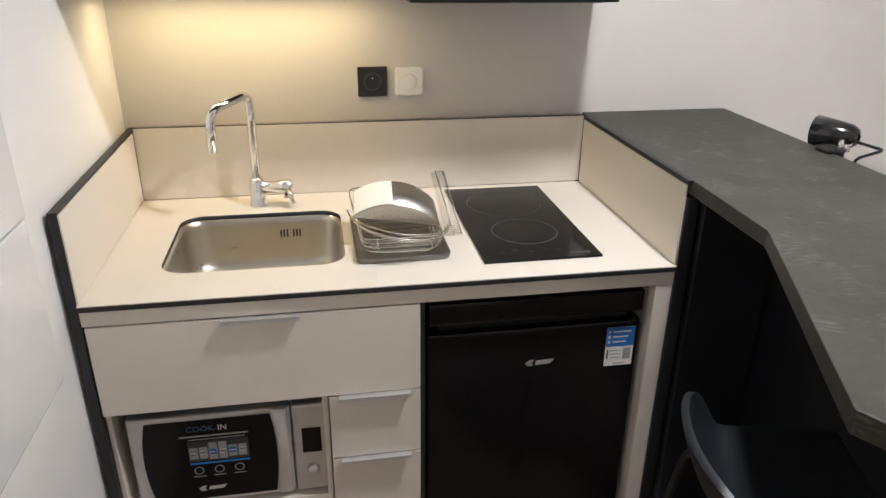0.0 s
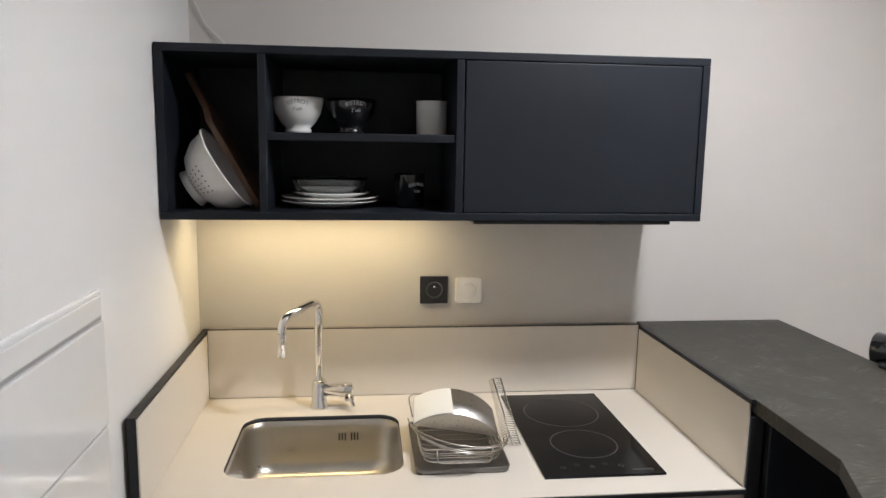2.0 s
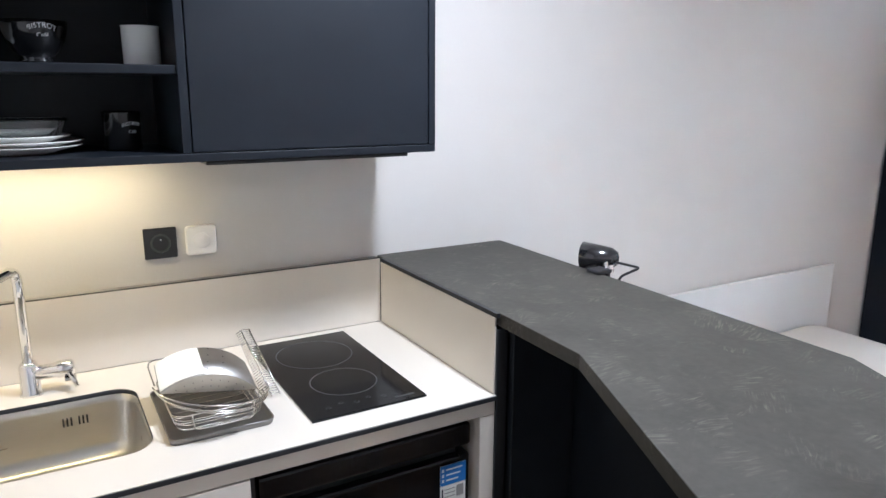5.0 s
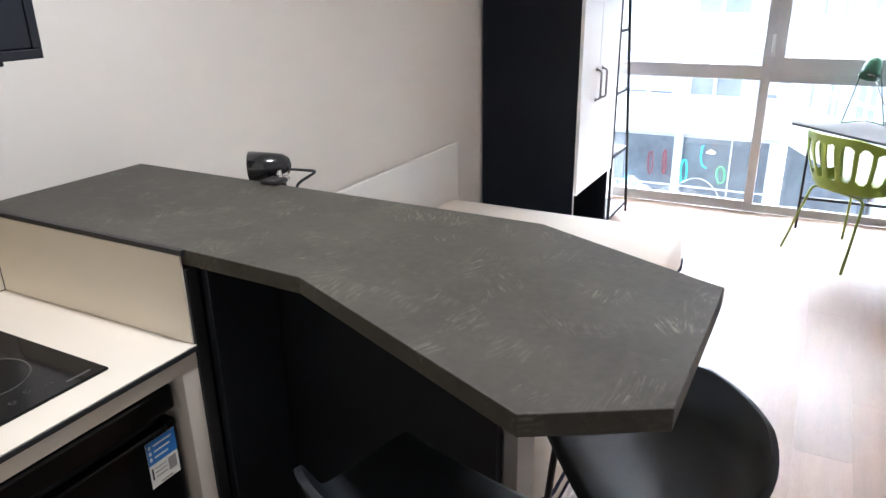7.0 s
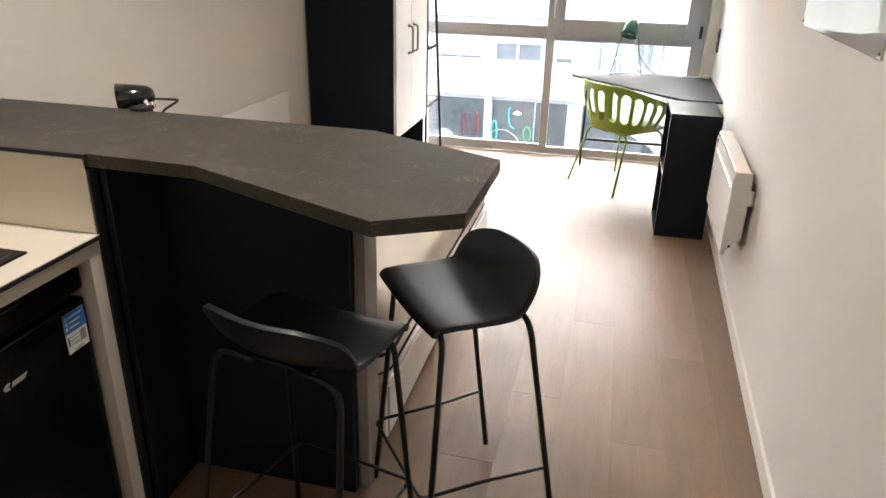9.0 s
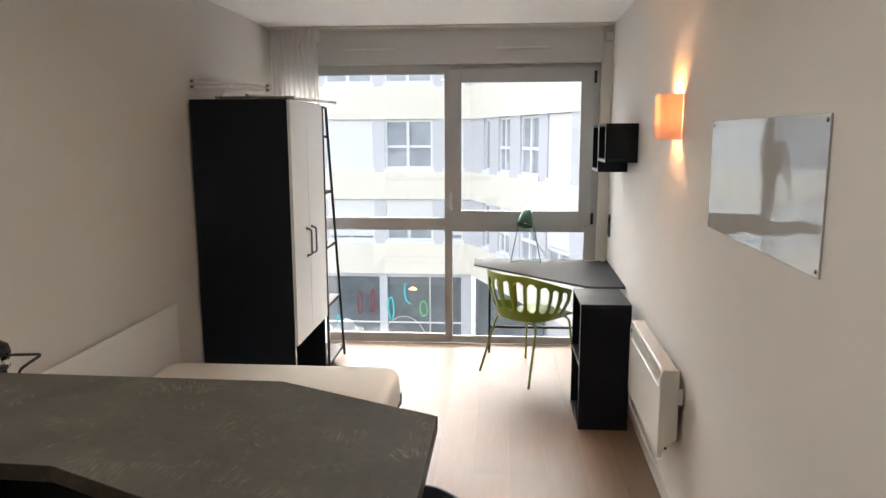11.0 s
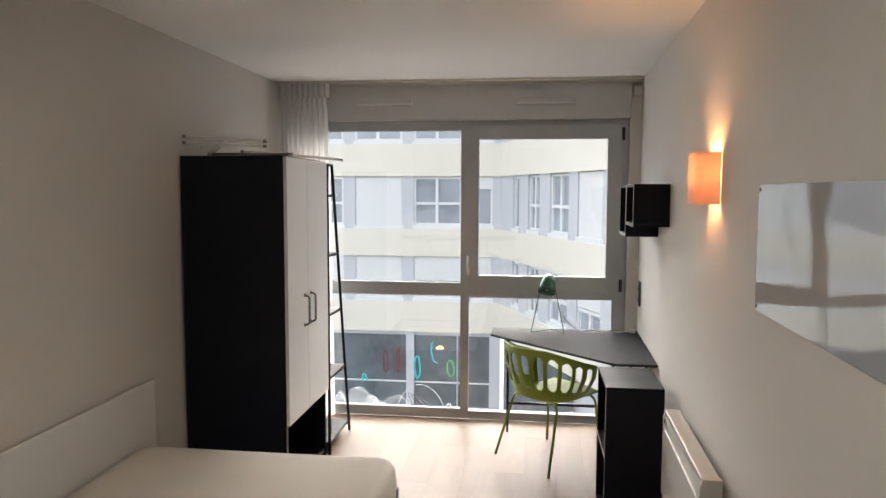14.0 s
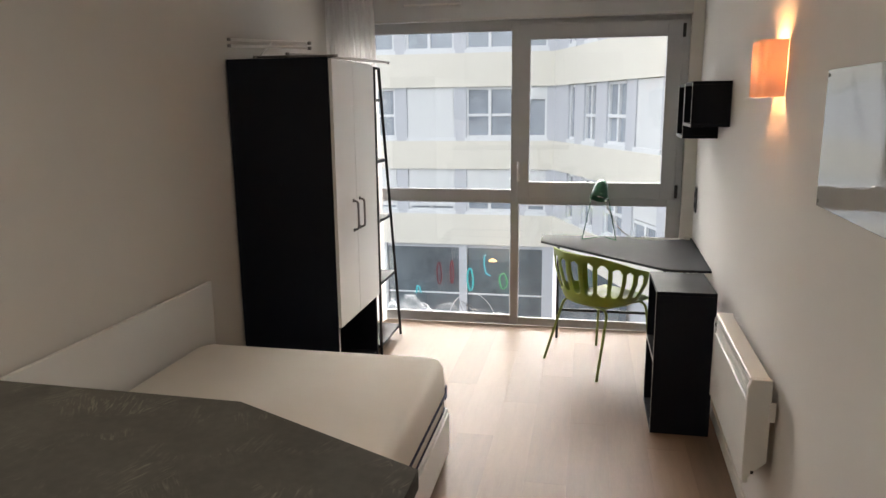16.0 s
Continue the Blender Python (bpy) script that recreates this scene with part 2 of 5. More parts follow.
M_BOARD.node_tree.nodes["Principled BSDF"].inputs["Coat Weight"].default_value = 0.6
M_CABLE = mat("white_cable", (0.70, 0.69, 0.66), 0.5, var=0)
M_RENDER = mat("cream_render", (0.66, 0.64, 0.575), 0.9, var=0.04, scale=0.8, fine=30, bump=0.1)
# Outdoor haze is put into the grey band, far glass and far frame colours.
M_BANDGREY = mat("grey_facade_band", (0.49, 0.51, 0.55), 0.7, var=0.04, scale=0.8, fine=20)
M_BLIND = mat("white_roller_blind", (0.62, 0.64, 0.65), 0.6, var=0.03)
M_FARGLASS = mat("far_window_glass", (0.30, 0.335, 0.38), 0.14, var=0.3, scale=0.7, fine=4, bump=0)
M_FARFRAME = mat("far_window_frame", (0.66, 0.68, 0.70), 0.5, var=0.02)
M_SHOPGLASS = mat("shop_glass", (0.125, 0.148, 0.165), 0.06, var=0.4, scale=0.6, fine=3, bump=0)



def film_mat():
    """Cloudy plastic film: white in wisps, clear between."""
    m = mat("cloudy_film", (0.80, 0.83, 0.84), 0.5, var=0.03, scale=6, fine=60, bump=0.1)
    nt = m.node_tree
    tc = [n for n in nt.nodes if n.type == "TEX_COORD"][0]
    nz = nt.nodes.new("ShaderNodeTexNoise")
    nz.inputs["Scale"].default_value, nz.inputs["Detail"].default_value, nz.inputs["Distortion"].default_value = 5.0, 5, 1.5
    nt.links.new(tc.outputs["Object"], nz.inputs["Vector"])
    fac = nt.nodes.new("ShaderNodeMapRange")
    fac.inputs["From Min"].default_value, fac.inputs["From Max"].default_value = 0.36, 0.80
    fac.inputs["To Max"].default_value = 0.42
    nt.links.new(nz.outputs["Fac"], fac.inputs["Value"])
    clear = nt.nodes.new("ShaderNodeBsdfTransparent")
    mx = nt.nodes.new("ShaderNodeMixShader")
    nt.links.new(fac.outputs[0], mx.inputs[0])
    nt.links.new(clear.outputs[0], mx.inputs[1])
    nt.links.new(nt.nodes["Principled BSDF"].outputs[0], mx.inputs[2])
    nt.links.new(mx.outputs[0], nt.nodes["Material Output"].inputs["Surface"])
    return m


M_FILM = film_mat()
M_GROUND = mat("pale_paving", (0.36, 0.36, 0.36), 0.8, var=0.2, scale=0.4, fine=12)
M_BARK = mat("dark_wire", (0.10, 0.105, 0.11), 0.5, var=0.1)

# ---- shape helpers ----


def box(x0, x1, y0, y1, z0, z1, bev=0.002, seg=2):
    bm = bmesh.new()
    bmesh.ops.create_cube(bm, size=1.0)
    for v in bm.verts:
        v.co = ((x0 + x1) / 2 + v.co.x * (x1 - x0), (y0 + y1) / 2 + v.co.y * (y1 - y0), (z0 + z1) / 2 + v.co.z * (z1 - z0))
    if bev:
        bmesh.ops.bevel(bm, geom=bm.edges[:], offset=bev, segments=seg, affect="EDGES", profile=0.5)
    return bm


def prism(poly, z0, z1, bev=0.002):
    bm = bmesh.new()
    vs = [bm.verts.new((x, y, z0)) for x, y in poly]
    f = bm.faces.new(vs)
    r = bmesh.ops.extrude_face_region(bm, geom=[f])
    for v in r["geom"]:
        if isinstance(v, bmesh.types.BMVert):
            v.co.z = z1
    bmesh.ops.recalc_face_normals(bm, faces=bm.faces[:])
    if bev:
        bmesh.ops.bevel(bm, geom=bm.edges[:], offset=bev, segments=2, affect="EDGES", profile=0.5)
    return bm


def loft(loops, cap0=True, cap1=True, closed=True, smooth=True):
    """Skin between rings of points."""
    bm = bmesh.new()
    rings = [[bm.verts.new(p) for p in ring] for ring in loops]
    n = len(rings[0])
    for a, b in zip(rings, rings[1:]):
        for i in range(n if closed else n - 1):
            j = (i + 1) % n
            bm.faces.new((a[i], a[j], b[j], b[i])).smooth = smooth
    if cap0 and closed:
        bm.faces.new(rings[0][::-1])
    if cap1 and closed:
        bm.faces.new(rings[-1])
    bmesh.ops.recalc_face_normals(bm, faces=bm.faces[:])
    return bm


def lathe(profile, seg=32, cap0=True, cap1=True):
    return loft([[(r * math.cos(2 * math.pi * i / seg), r * math.sin(2 * math.pi * i / seg), z) for i in range(seg)] for r, z in profile], cap0, cap1)


def tube(points, r, seg=10, closed=False):
    """A round bar along a path."""
    pts = [Vector(p) for p in points]
    n = len(pts)
    rings, up = [], None
    for i, p in enumerate(pts):
        a = pts[(i - 1) % n] if closed or i > 0 else p
        b = pts[(i + 1) % n] if closed or i < n - 1 else p
        t = (b - a).normalized()
        if up is None:
            up = t.orthogonal().normalized()
        up = (up - t * up.dot(t)).normalized()
        side = t.cross(up)
        rings.append([p + up * r * math.cos(2 * math.pi * k / seg) + side * r * math.sin(2 * math.pi * k / seg) for k in range(seg)])
    if closed:
        rings.append(rings[0])
        bm = loft(rings, False, False)
        bmesh.ops.remove_doubles(bm, verts=bm.verts[:], dist=1e-6)
        return bm
    return loft(rings)


def rounded(points, r, steps=5):
    """Rounds the corners of a path."""
    pts = [Vector(p) for p in points]
    out = [pts[0]]
    for a, b, c in zip(pts, pts[1:], pts[2:]):
        d0, d1 = (a - b), (c - b)
        k = min(r, d0.length * 0.48, d1.length * 0.48)
        p0, p1 = b + d0.normalized() * k, b + d1.normalized() * k
        for i in range(steps + 1):
            u = i / steps
            out.append(p0 * (1 - u) ** 2 + b * 2 * u * (1 - u) + p1 * u * u)
    out.append(pts[-1])
    return out


def rrect(x0, x1, y0, y1, r, z, n=6):
    pts = []
    for cx, cy, a0 in ((x1 - r, y1 - r, 0), (x0 + r, y1 - r, 90), (x0 + r, y0 + r, 180), (x1 - r, y0 + r, 270)):
        for i in range(n + 1):
            a = radians(a0 + 90 * i / n)
            pts.append((cx + r * math.cos(a), cy + r * math.sin(a), z))
    return pts


def join(*bms):
    out = bmesh.new()
    for b in bms:
        me = bpy.data.meshes.new("tmp")
        b.to_mesh(me)
        b.free()
        out.from_mesh(me)
        bpy.data.meshes.remove(me)
    return out


def moved(bm, m):
    bmesh.ops.transform(bm, matrix=m, verts=bm.verts[:])
    return bm


def smooth(bm):
    for f in bm.faces:
        f.smooth = True
    return bm


def mesh_of(name, bm, material):
    me = bpy.data.meshes.new(name)
    bm.to_mesh(me)
    bm.free()
    me.materials.append(material)
    return me


def part(name, bm, material, parent, label=""):
    ob = new(name, mesh_of(name, bm, material))
    ob.parent = parent
    if label:
        ob["label"] = label
    return ob


def solid(name, bm, material, label, category, group="", kind="", m=None):
    """A thing that is one mesh."""
    ob = tagged(new(name, mesh_of(name, bm, material)), label, category, group, kind)
    if m is not None:
        ob.matrix_basis = m
    return ob


def thing(name, label, category, m=None, group="", kind=""):
    """An Empty at the base of a thing, under which its parts go."""
    ob = tagged(new(name), label, category, group, kind)
    ob.empty_display_size = 0.1
    if m is not None:
        ob.matrix_basis = m
    return ob


def text_bm(words, size, depth=0.0004):
    cu = bpy.data.curves.new("words", "FONT")
    cu.body, cu.size, cu.extrude, cu.align_x, cu.align_y = words, size, depth, "CENTER", "CENTER"
    cu.resolution_u = 3
    ob = bpy.data.objects.new("words", cu)
    scene.collection.objects.link(ob)
    dg = bpy.context.evaluated_depsgraph_get()
    dg.update()
    me = bpy.data.meshes.new_from_object(ob.evaluated_get(dg))
    bm = bmesh.new()
    bm.from_mesh(me)
    bpy.data.objects.remove(ob)
    bpy.data.curves.remove(cu)
    bpy.data.meshes.remove(me)
    return bm


def facing(bm, x, y, z, turn=0.0):
    """Stands flat writing upright so that it is read from the -y side."""
    return moved(bm, pose(x, y, z, 90, 0, turn))


# ---- structure ----
NORTH, CEIL, WIN, WEST, HALL = 2.186, 2.51, 5.50, -0.30, 0.72


def south(x):
    """The south wall runs slightly off the square."""
    return -0.34 - 0.028 * (x - 1.6)


S_TURN = -math.degrees(math.atan(0.028))


def on_south(x, z=0.0):
    """Pose on the south wall: x along it towards the west, y into the room."""
    return pose(x, south(x), z, 0, 0, S_TURN)


solid("wall_north", box(-0.42, WIN + 0.10, NORTH, NORTH + 0.14, -0.05, 2.60, 0), M_TAUPE, "plain pale taupe painted wall behind kitchen and bed", "wall", kind="structure")
solid("wall_west", box(WEST - 0.12, WEST, HALL, NORTH, -0.05, 2.60, 0), M_WALL, "white painted wall beside the kitchen unit", "wall", kind="structure")
solid("wall_hall", box(-1.90, WEST - 0.12, HALL, HALL + 0.12, -0.05, 2.60, 0), M_WALL, "white painted wall of the entry passage", "wall", kind="structure")
solid("wall_entry", box(-2.02, -1.90, -0.60, HALL + 0.12, -0.05, 2.60, 0), M_WALL, "white painted wall at the end of the entry", "wall", kind="structure")
solid("wall_south", prism([(-1.90, south(-1.90)), (WIN + 0.10, south(WIN + 0.10)), (WIN + 0.10, -0.75), (-1.90, -0.75)], -0.05, 2.60, 0), M_WALL, "white painted long wall with radiator and lamp", "wall", kind="structure")
solid("ceiling", box(-2.02, WIN + 0.10, -0.75, NORTH + 0.14, CEIL, CEIL + 0.12, 0), M_CEIL, "plain matt white painted ceiling", "ceiling", kind="structure")
solid("baseboard", prism([(-1.90, south(-1.90)), (WIN - 0.04, south(WIN - 0.04)), (WIN - 0.04, south(WIN - 0.04) + 0.012), (-1.90, south(-1.90) + 0.012)], 0.0, 0.07, 0.002), M_TRIM, "low white painted baseboard along the wall", "baseboard", kind="structure")
solid("baseboard", box(1.52, WIN - 0.04, NORTH - 0.012, NORTH, 0.0, 0.07), M_TRIM, "low white painted baseboard along the wall", "baseboard", kind="structure")
floor = solid("floor", box(-1.90, WIN + 0.02, -0.60, NORTH, -0.12, -0.009, 0), M_SUB, "pale oak laminate floor of long boards", "floor", kind="structure")

# window wall
win = thing("window_1", "floor-to-ceiling grey framed window with one opening sash", "window", kind="structure")
X0, X1 = WIN, WIN + 0.046


def bar(name, y0, y1, z0, z1, x0=X0, x1=X1, material=M_FRAME, parent=None, label=""):
    return part(name, box(x0, x1, y0, y1, z0, z1, 0.003), material, parent or win, label)


bar("window_frame", 0.776, 0.838, 0.0, 2.235)
bar("window_frame", -0.365, -0.268, 0.0, 2.235)
bar("window_frame", 2.085, NORTH, 0.0, 2.235)
bar("window_frame", -0.268, 0.776, 0.0, 0.05)
bar("window_frame", 0.838, 2.085, 0.0, 0.065)
bar("window_frame", -0.268, 0.776, 0.94, 0.985)
bar("window_frame", 0.838, 2.085, 0.95, 1.025)
bar("window_frame", 0.838, 2.085, 2.172, 2.235)
bar("window_frame", -0.268, 0.776, 2.195, 2.235)
sash = bar("sash", -0.316, -0.218, 0.985, 2.200, X0 - 0.022, X1 - 0.01, label="grey opening sash")
for y0, y1, z0, z1 in ((0.704, 0.786, 0.985, 2.200), (-0.218, 0.704, 0.985, 1.085), (-0.218, 0.704, 2.108, 2.200)):
    part("sash_rail", box(X0 - 0.022, X1 - 0.01, y0, y1, z0, z1, 0.003), M_FRAME, sash)
grip = join(box(X0 - 0.034, X0 - 0.022, 0.768, 0.790, 1.10, 1.16), tube(rounded([(X0 - 0.03, 0.779, 1.12), (X0 - 0.062, 0.779, 1.12), (X0 - 0.062, 0.779, 1.245)], 0.01), 0.009))
part("handle", grip, M_ALU, sash, "pale metal window handle")
for z in (1.04, 2.13):
    part("hinge", box(X0 - 0.03, X0 - 0.01, -0.335, -0.314, z - 0.045, z + 0.045), M_BLACK, sash)
for i, (y0, y1, z0, z1) in enumerate(((-0.268, 0.776, 0.05, 0.94), (0.838, 2.085, 0.065, 0.95), (0.838, 2.085, 1.025, 2.172), (-0.218, 0.704, 1.085, 2.108))):
    g = part("pane", box(X0 + 0.026, X0 + 0.038, y0, y1, z0, z1, 0), M_PANE, win)
    g.visible_shadow = False
    for z, h in ((z0, 0.012), (z1 - 0.012, 0.012)):
        part("glazing_bead", box(X0 - 0.003 - (0.022 if i == 3 else 0), X0 + 0.024, y0, y1, z, z + h, 0.002), M_FRAME, win)
shutter = thing("shutter_box", "grey roller shutter casing above the window with two air vents", "shutter box", kind="structure")
part("casing", box(WIN - 0.055, WIN + 0.09, -0.372, NORTH, 2.235, CEIL - 0.012, 0.004), M_BOX, shutter)
part("casing_strip", box(WIN - 0.066, WIN - 0.055, -0.372, NORTH, 2.235, 2.250, 0.002), M_ALU, shutter)
part("ceiling_strip", box(WIN - 0.075, WIN - 0.056, -0.45, NORTH, CEIL - 0.02, CEIL, 0.002), M_TRIM, shutter)
for yc in (1.40, 0.23):
    v = part("vent", box(WIN - 0.078, WIN - 0.055, yc - 0.21, yc + 0.21, 2.335, 2.385, 0.006), M_BOX, shutter, "slim grey air inlet")
    part("louvre", box(WIN - 0.094, WIN - 0.077, yc - 0.20, yc + 0.20, 2.340, 2.352, 0.003), M_EDGELIGHT, v)
solid("trim", box(WIN - 0.03, WIN + 0.08, south(WIN) - 0.05, -0.366, 0.0, CEIL, 0.002), M_TRIM, "white reveal strip beside the window", "trim", kind="structure")
solid("wall_east", join(box(WIN + 0.09, WIN + 0.30, -0.75, NORTH + 0.14, 2.24, 2.75, 0), box(WIN + 0.08, WIN + 0.30, -0.75, -0.37, -0.3, 2.24, 0), box(WIN + 0.09, WIN + 0.3, -0.75, NORTH + 0.14, -0.9, -0.06, 0)), M_RENDER, "outer wall around the window", "wall", kind="structure")

# ---- kitchen ----
KX0, KX1, KY = -0.290, 1.019, 1.500


def edged_panel(name, parent, x0, x1, y0, y1, z0, z1):
    """Laminate panel with a black core showing on its edges."""
    core = part(name, box(x0, x1, y0, y1, z0, z1, 0.001), M_CORE, parent, "dark compact panel with pale faces")
    return core


unit = thing("kitchen_unit", "beige kitchenette base with drawers and black edges beside the wall", "kitchen unit", pose(0, 0, 0))
lp = edged_panel("side_panel", unit, KX0, KX0 + 0.018, KY, NORTH - 0.002, 0.0, 1.100)
part("face", box(KX0 + 0.018, KX0 + 0.021, KY + 0.002, 2.135, 0.902, 1.094, 0), M_BEIGE, lp)
rp = edged_panel("side_panel", unit, KX1 + 0.003, KX1 + 0.034, KY - 0.004, NORTH - 0.002, 0.0, 1.066)
part("face", box(KX1 - 0.001, KX1 + 0.003, KY + 0.002, 2.135, 0.902, 1.095, 0), M_BEIGE, rp)
part("edge_strip", box(KX1 - 0.001, KX1 + 0.0095, KY - 0.004, 2.135, 1.096, 1.1065, 0), M_CORE, rp)
bp_ = edged_panel("backsplash", unit, KX0 + 0.018, KX1 + 0.003, 2.144, 2.154, 0.902, 1.1065)
part("face", box(KX0 + 0.021, KX1 - 0.001, 2.140, 2.144, 0.902, 1.1045, 0), M_BEIGE, bp_)
part("rear_ledge", box(KX0 + 0.018, KX1 + 0.003, 2.154, NORTH - 0.001, 0.90, 1.103, 0), M_GREYBOARD, unit)
part("apron", box(KX0 + 0.018, KX1 + 0.003, KY, KY + 0.018, 0.851, 0.886), M_BEIGE, unit)
part("filler", box(0.980, KX1 + 0.003, KY + 0.001, KY + 0.55, 0.0, 0.850), M_BEIGE, unit, "narrow beige upright beside the fridge")
part("partition", box(0.427, 0.439, KY + 0.020, NORTH - 0.06, 0.0, 0.850), M_BLACK, unit)
part("partition", box(0.198, 0.212, KY + 0.022, NORTH - 0.06, 0.10, 0.626), M_BEIGE, unit)
part("shelf", box(KX0 + 0.018, 0.198, KY + 0.022, NORTH - 0.06, 0.310, 0.328), M_BEIGE, unit)
part("back", box(KX0 + 0.018, KX1, NORTH - 0.055, NORTH - 0.045, 0.0, 0.84), M_DARK, unit)
part("plinth", box(KX0 + 0.018, 0.427, KY + 0.05, KY + 0.066, 0.0, 0.095), M_DARK, unit)
part("niche_side", box(KX0 + 0.018, KX0 + 0.030, KY + 0.022, NORTH - 0.06, 0.328, 0.62), M_BEIGE, unit)


def drawer(x0, x1, z0, z1, h0, h1):
    d = part("drawer", box(x0, x1, KY, KY + 0.019, z0, z1, 0.0015), M_BEIGE, unit, "flat beige drawer front")
    pull = join(box(h0, h1, KY - 0.016, KY + 0.012, z1 - 0.001, z1 + 0.0015, 0.0005), box(h0, h1, KY - 0.016, KY - 0.0135, z1 - 0.008, z1 + 0.001, 0.0005))
    part("handle", pull, M_ALU, d, "slim aluminium edge pull")


drawer(-0.268, 0.425, 0.629, 0.847, 0.000, 0.165)
drawer(0.214, 0.425, 0.452, 0.626, 0.235, 0.402)
drawer(0.214, 0.425, 0.274, 0.449, 0.235, 0.402)
drawer(0.214, 0.425, 0.098, 0.271, 0.235, 0.402)
drawer(-0.268, 0.210, 0.098, 0.305, -0.11, 0.06)

SX0, SX1, SY0, SY1 = -0.142, 0.272, 1.628, 1.988


def worktop():
    top = thing("worktop", "cream laminate kitchen worktop with a thin black edge", "worktop", pose(0, 0, 0))
    bm = bmesh.new()
    outer = [bm.verts.new((x, y, 0.9)) for x, y in ((KX0 + 0.018, KY - 0.004), (KX1 + 0.003, KY - 0.004), (KX1 + 0.003, 2.14), (KX0 + 0.018, 2.14))]
    inner = [bm.verts.new(p) for p in rrect(SX0, SX1, SY0, SY1, 0.058, 0.9)]
    edges = []
    for loop in (outer, inner):
        edges += [bm.edges.new((loop[i], loop[(i + 1) % len(loop)])) for i in range(len(loop))]
    bmesh.ops.triangle_fill(bm, use_beauty=True, use_dissolve=False, edges=edges, normal=(0, 0, 1))
    low = bmesh.ops.extrude_face_region(bm, geom=bm.faces[:])
    for v in low["geom"]:
        if isinstance(v, bmesh.types.BMVert):
            v.co.z -= 0.011
    bmesh.ops.recalc_face_normals(bm, faces=bm.faces[:])
    part("slab", bm, M_BEIGE, top)
    part("sink_edge", loft([rrect(SX0 + i, SX1 - i, SY0 + i, SY1 - i, 0.058, z) for i, z in ((0.0006, 0.8885), (0.0006, 0.8992), (-0.001, 0.8996))], False, False), M_CORE, top, "black core showing round the sink opening")
    part("edge", box(KX0 + 0.018, KX1 + 0.003, KY - 0.008, KY - 0.004, 0.888, 0.8985, 0.0008), M_CORE, top, "thin black front edge")


worktop()

sink = thing("sink", "rectangular stainless steel sink bowl set under the worktop", "sink", pose(0, 0, 0))
basin = loft([rrect(SX0 + i, SX1 - i, SY0 + i, SY1 - i, r, z) for i, r, z in
              ((-0.004, 0.062, 0.889), (0.001, 0.058, 0.888), (0.004, 0.060, 0.870), (0.012, 0.062, 0.775), (0.022, 0.066, 0.752), (0.045, 0.060, 0.742), (0.10, 0.05, 0.739))], False, True)
part("basin", basin, M_STEEL, sink)
part("drain", moved(lathe([(0.0, 0.0), (0.034, 0.0), (0.040, 0.004), (0.036, 0.006), (0.0, 0.003)], 28, False, False), pose(0.065, 1.80, 0.739)), M_CHROME, sink)
for k in range(7):
    if k != 3:
        part("overflow_slot", box(0.108 + k * 0.0085, 0.112 + k * 0.0085, SY1 - 0.012, SY1 - 0.006, 0.832, 0.852, 0.0005), M_BLACK, sink)

tap = thing("kitchen_tap", "tall chrome mixer tap behind the sink", "tap", pose(0.052, 2.055, 0.9))
part("body", lathe([(0.0, 0.0), (0.026, 0.0), (0.026, 0.005), (0.022, 0.010), (0.0215, 0.070), (0.017, 0.080), (0.0, 0.082)], 28, False, False), M_CHROME, tap)
part("spout", tube(rounded([(0, 0, 0.075), (0, 0, 0.312), (-0.085, -0.125, 0.292), (-0.088, -0.130, 0.190)], 0.035, 8), 0.0118, 14), M_CHROME, tap)
part("mixer", join(moved(lathe([(0.0, 0.0), (0.017, 0.0), (0.018, 0.045), (0.021, 0.048), (0.021, 0.078), (0.016, 0.084), (0.0, 0.085)], 24, False, False), pose(0.012, -0.004, 0.052, 0, 90, 0))), M_CHROME, tap)
part("lever", join(tube([(0.078, -0.006, 0.052), (0.088, -0.035, 0.040), (0.098, -0.050, 0.018)], 0.006), box(0.072, 0.098, -0.03, 0.0, 0.026, 0.034)), M_CHROME, tap)

hob = thing("ceramic_hob", "black two-ring ceramic glass hob in the worktop", "hob", pose(0, 0, 0))
HX0, HX1, HY0, HY1 = 0.585, 0.873, 1.573, 2.098
part("glass", box(HX0, HX1, HY0, HY1, 0.8995, 0.9055, 0.0015), M_HOB, hob)


def ring(cx, cy, r, z, w=0.0016, seg=48):
    bm = bmesh.new()
    a = [bm.verts.new((cx + (r - w) * math.cos(2 * math.pi * i / seg), cy + (r - w) * math.sin(2 * math.pi * i / seg), z)) for i in range(seg)]
    b = [bm.verts.new((cx + (r + w) * math.cos(2 * math.pi * i / seg), cy + (r + w) * math.sin(2 * math.pi * i / seg), z)) for i in range(seg)]
    for i in range(seg):
        bm.faces.new((a[i], b[i], b[(i + 1) % seg], a[(i + 1) % seg]))
    return bm


part("cooking_ring", ring(0.729, 1.955, 0.103, 0.9058), M_HOBLINE, hob)
part("cooking_ring", ring(0.729, 1.745, 0.083, 0.9058), M_HOBLINE, hob)
for k in range(5):
    part("touch_key", ring(0.640 + 0.035 * k, 1.617 + (0.012 if k % 2 else 0), 0.0055, 0.9058, 0.0007, 14), M_HOBLINE, hob)
part("maker_mark", box(0.800, 0.850, 1.592, 1.599, 0.9056, 0.9060, 0), M_HOBLINE, hob)

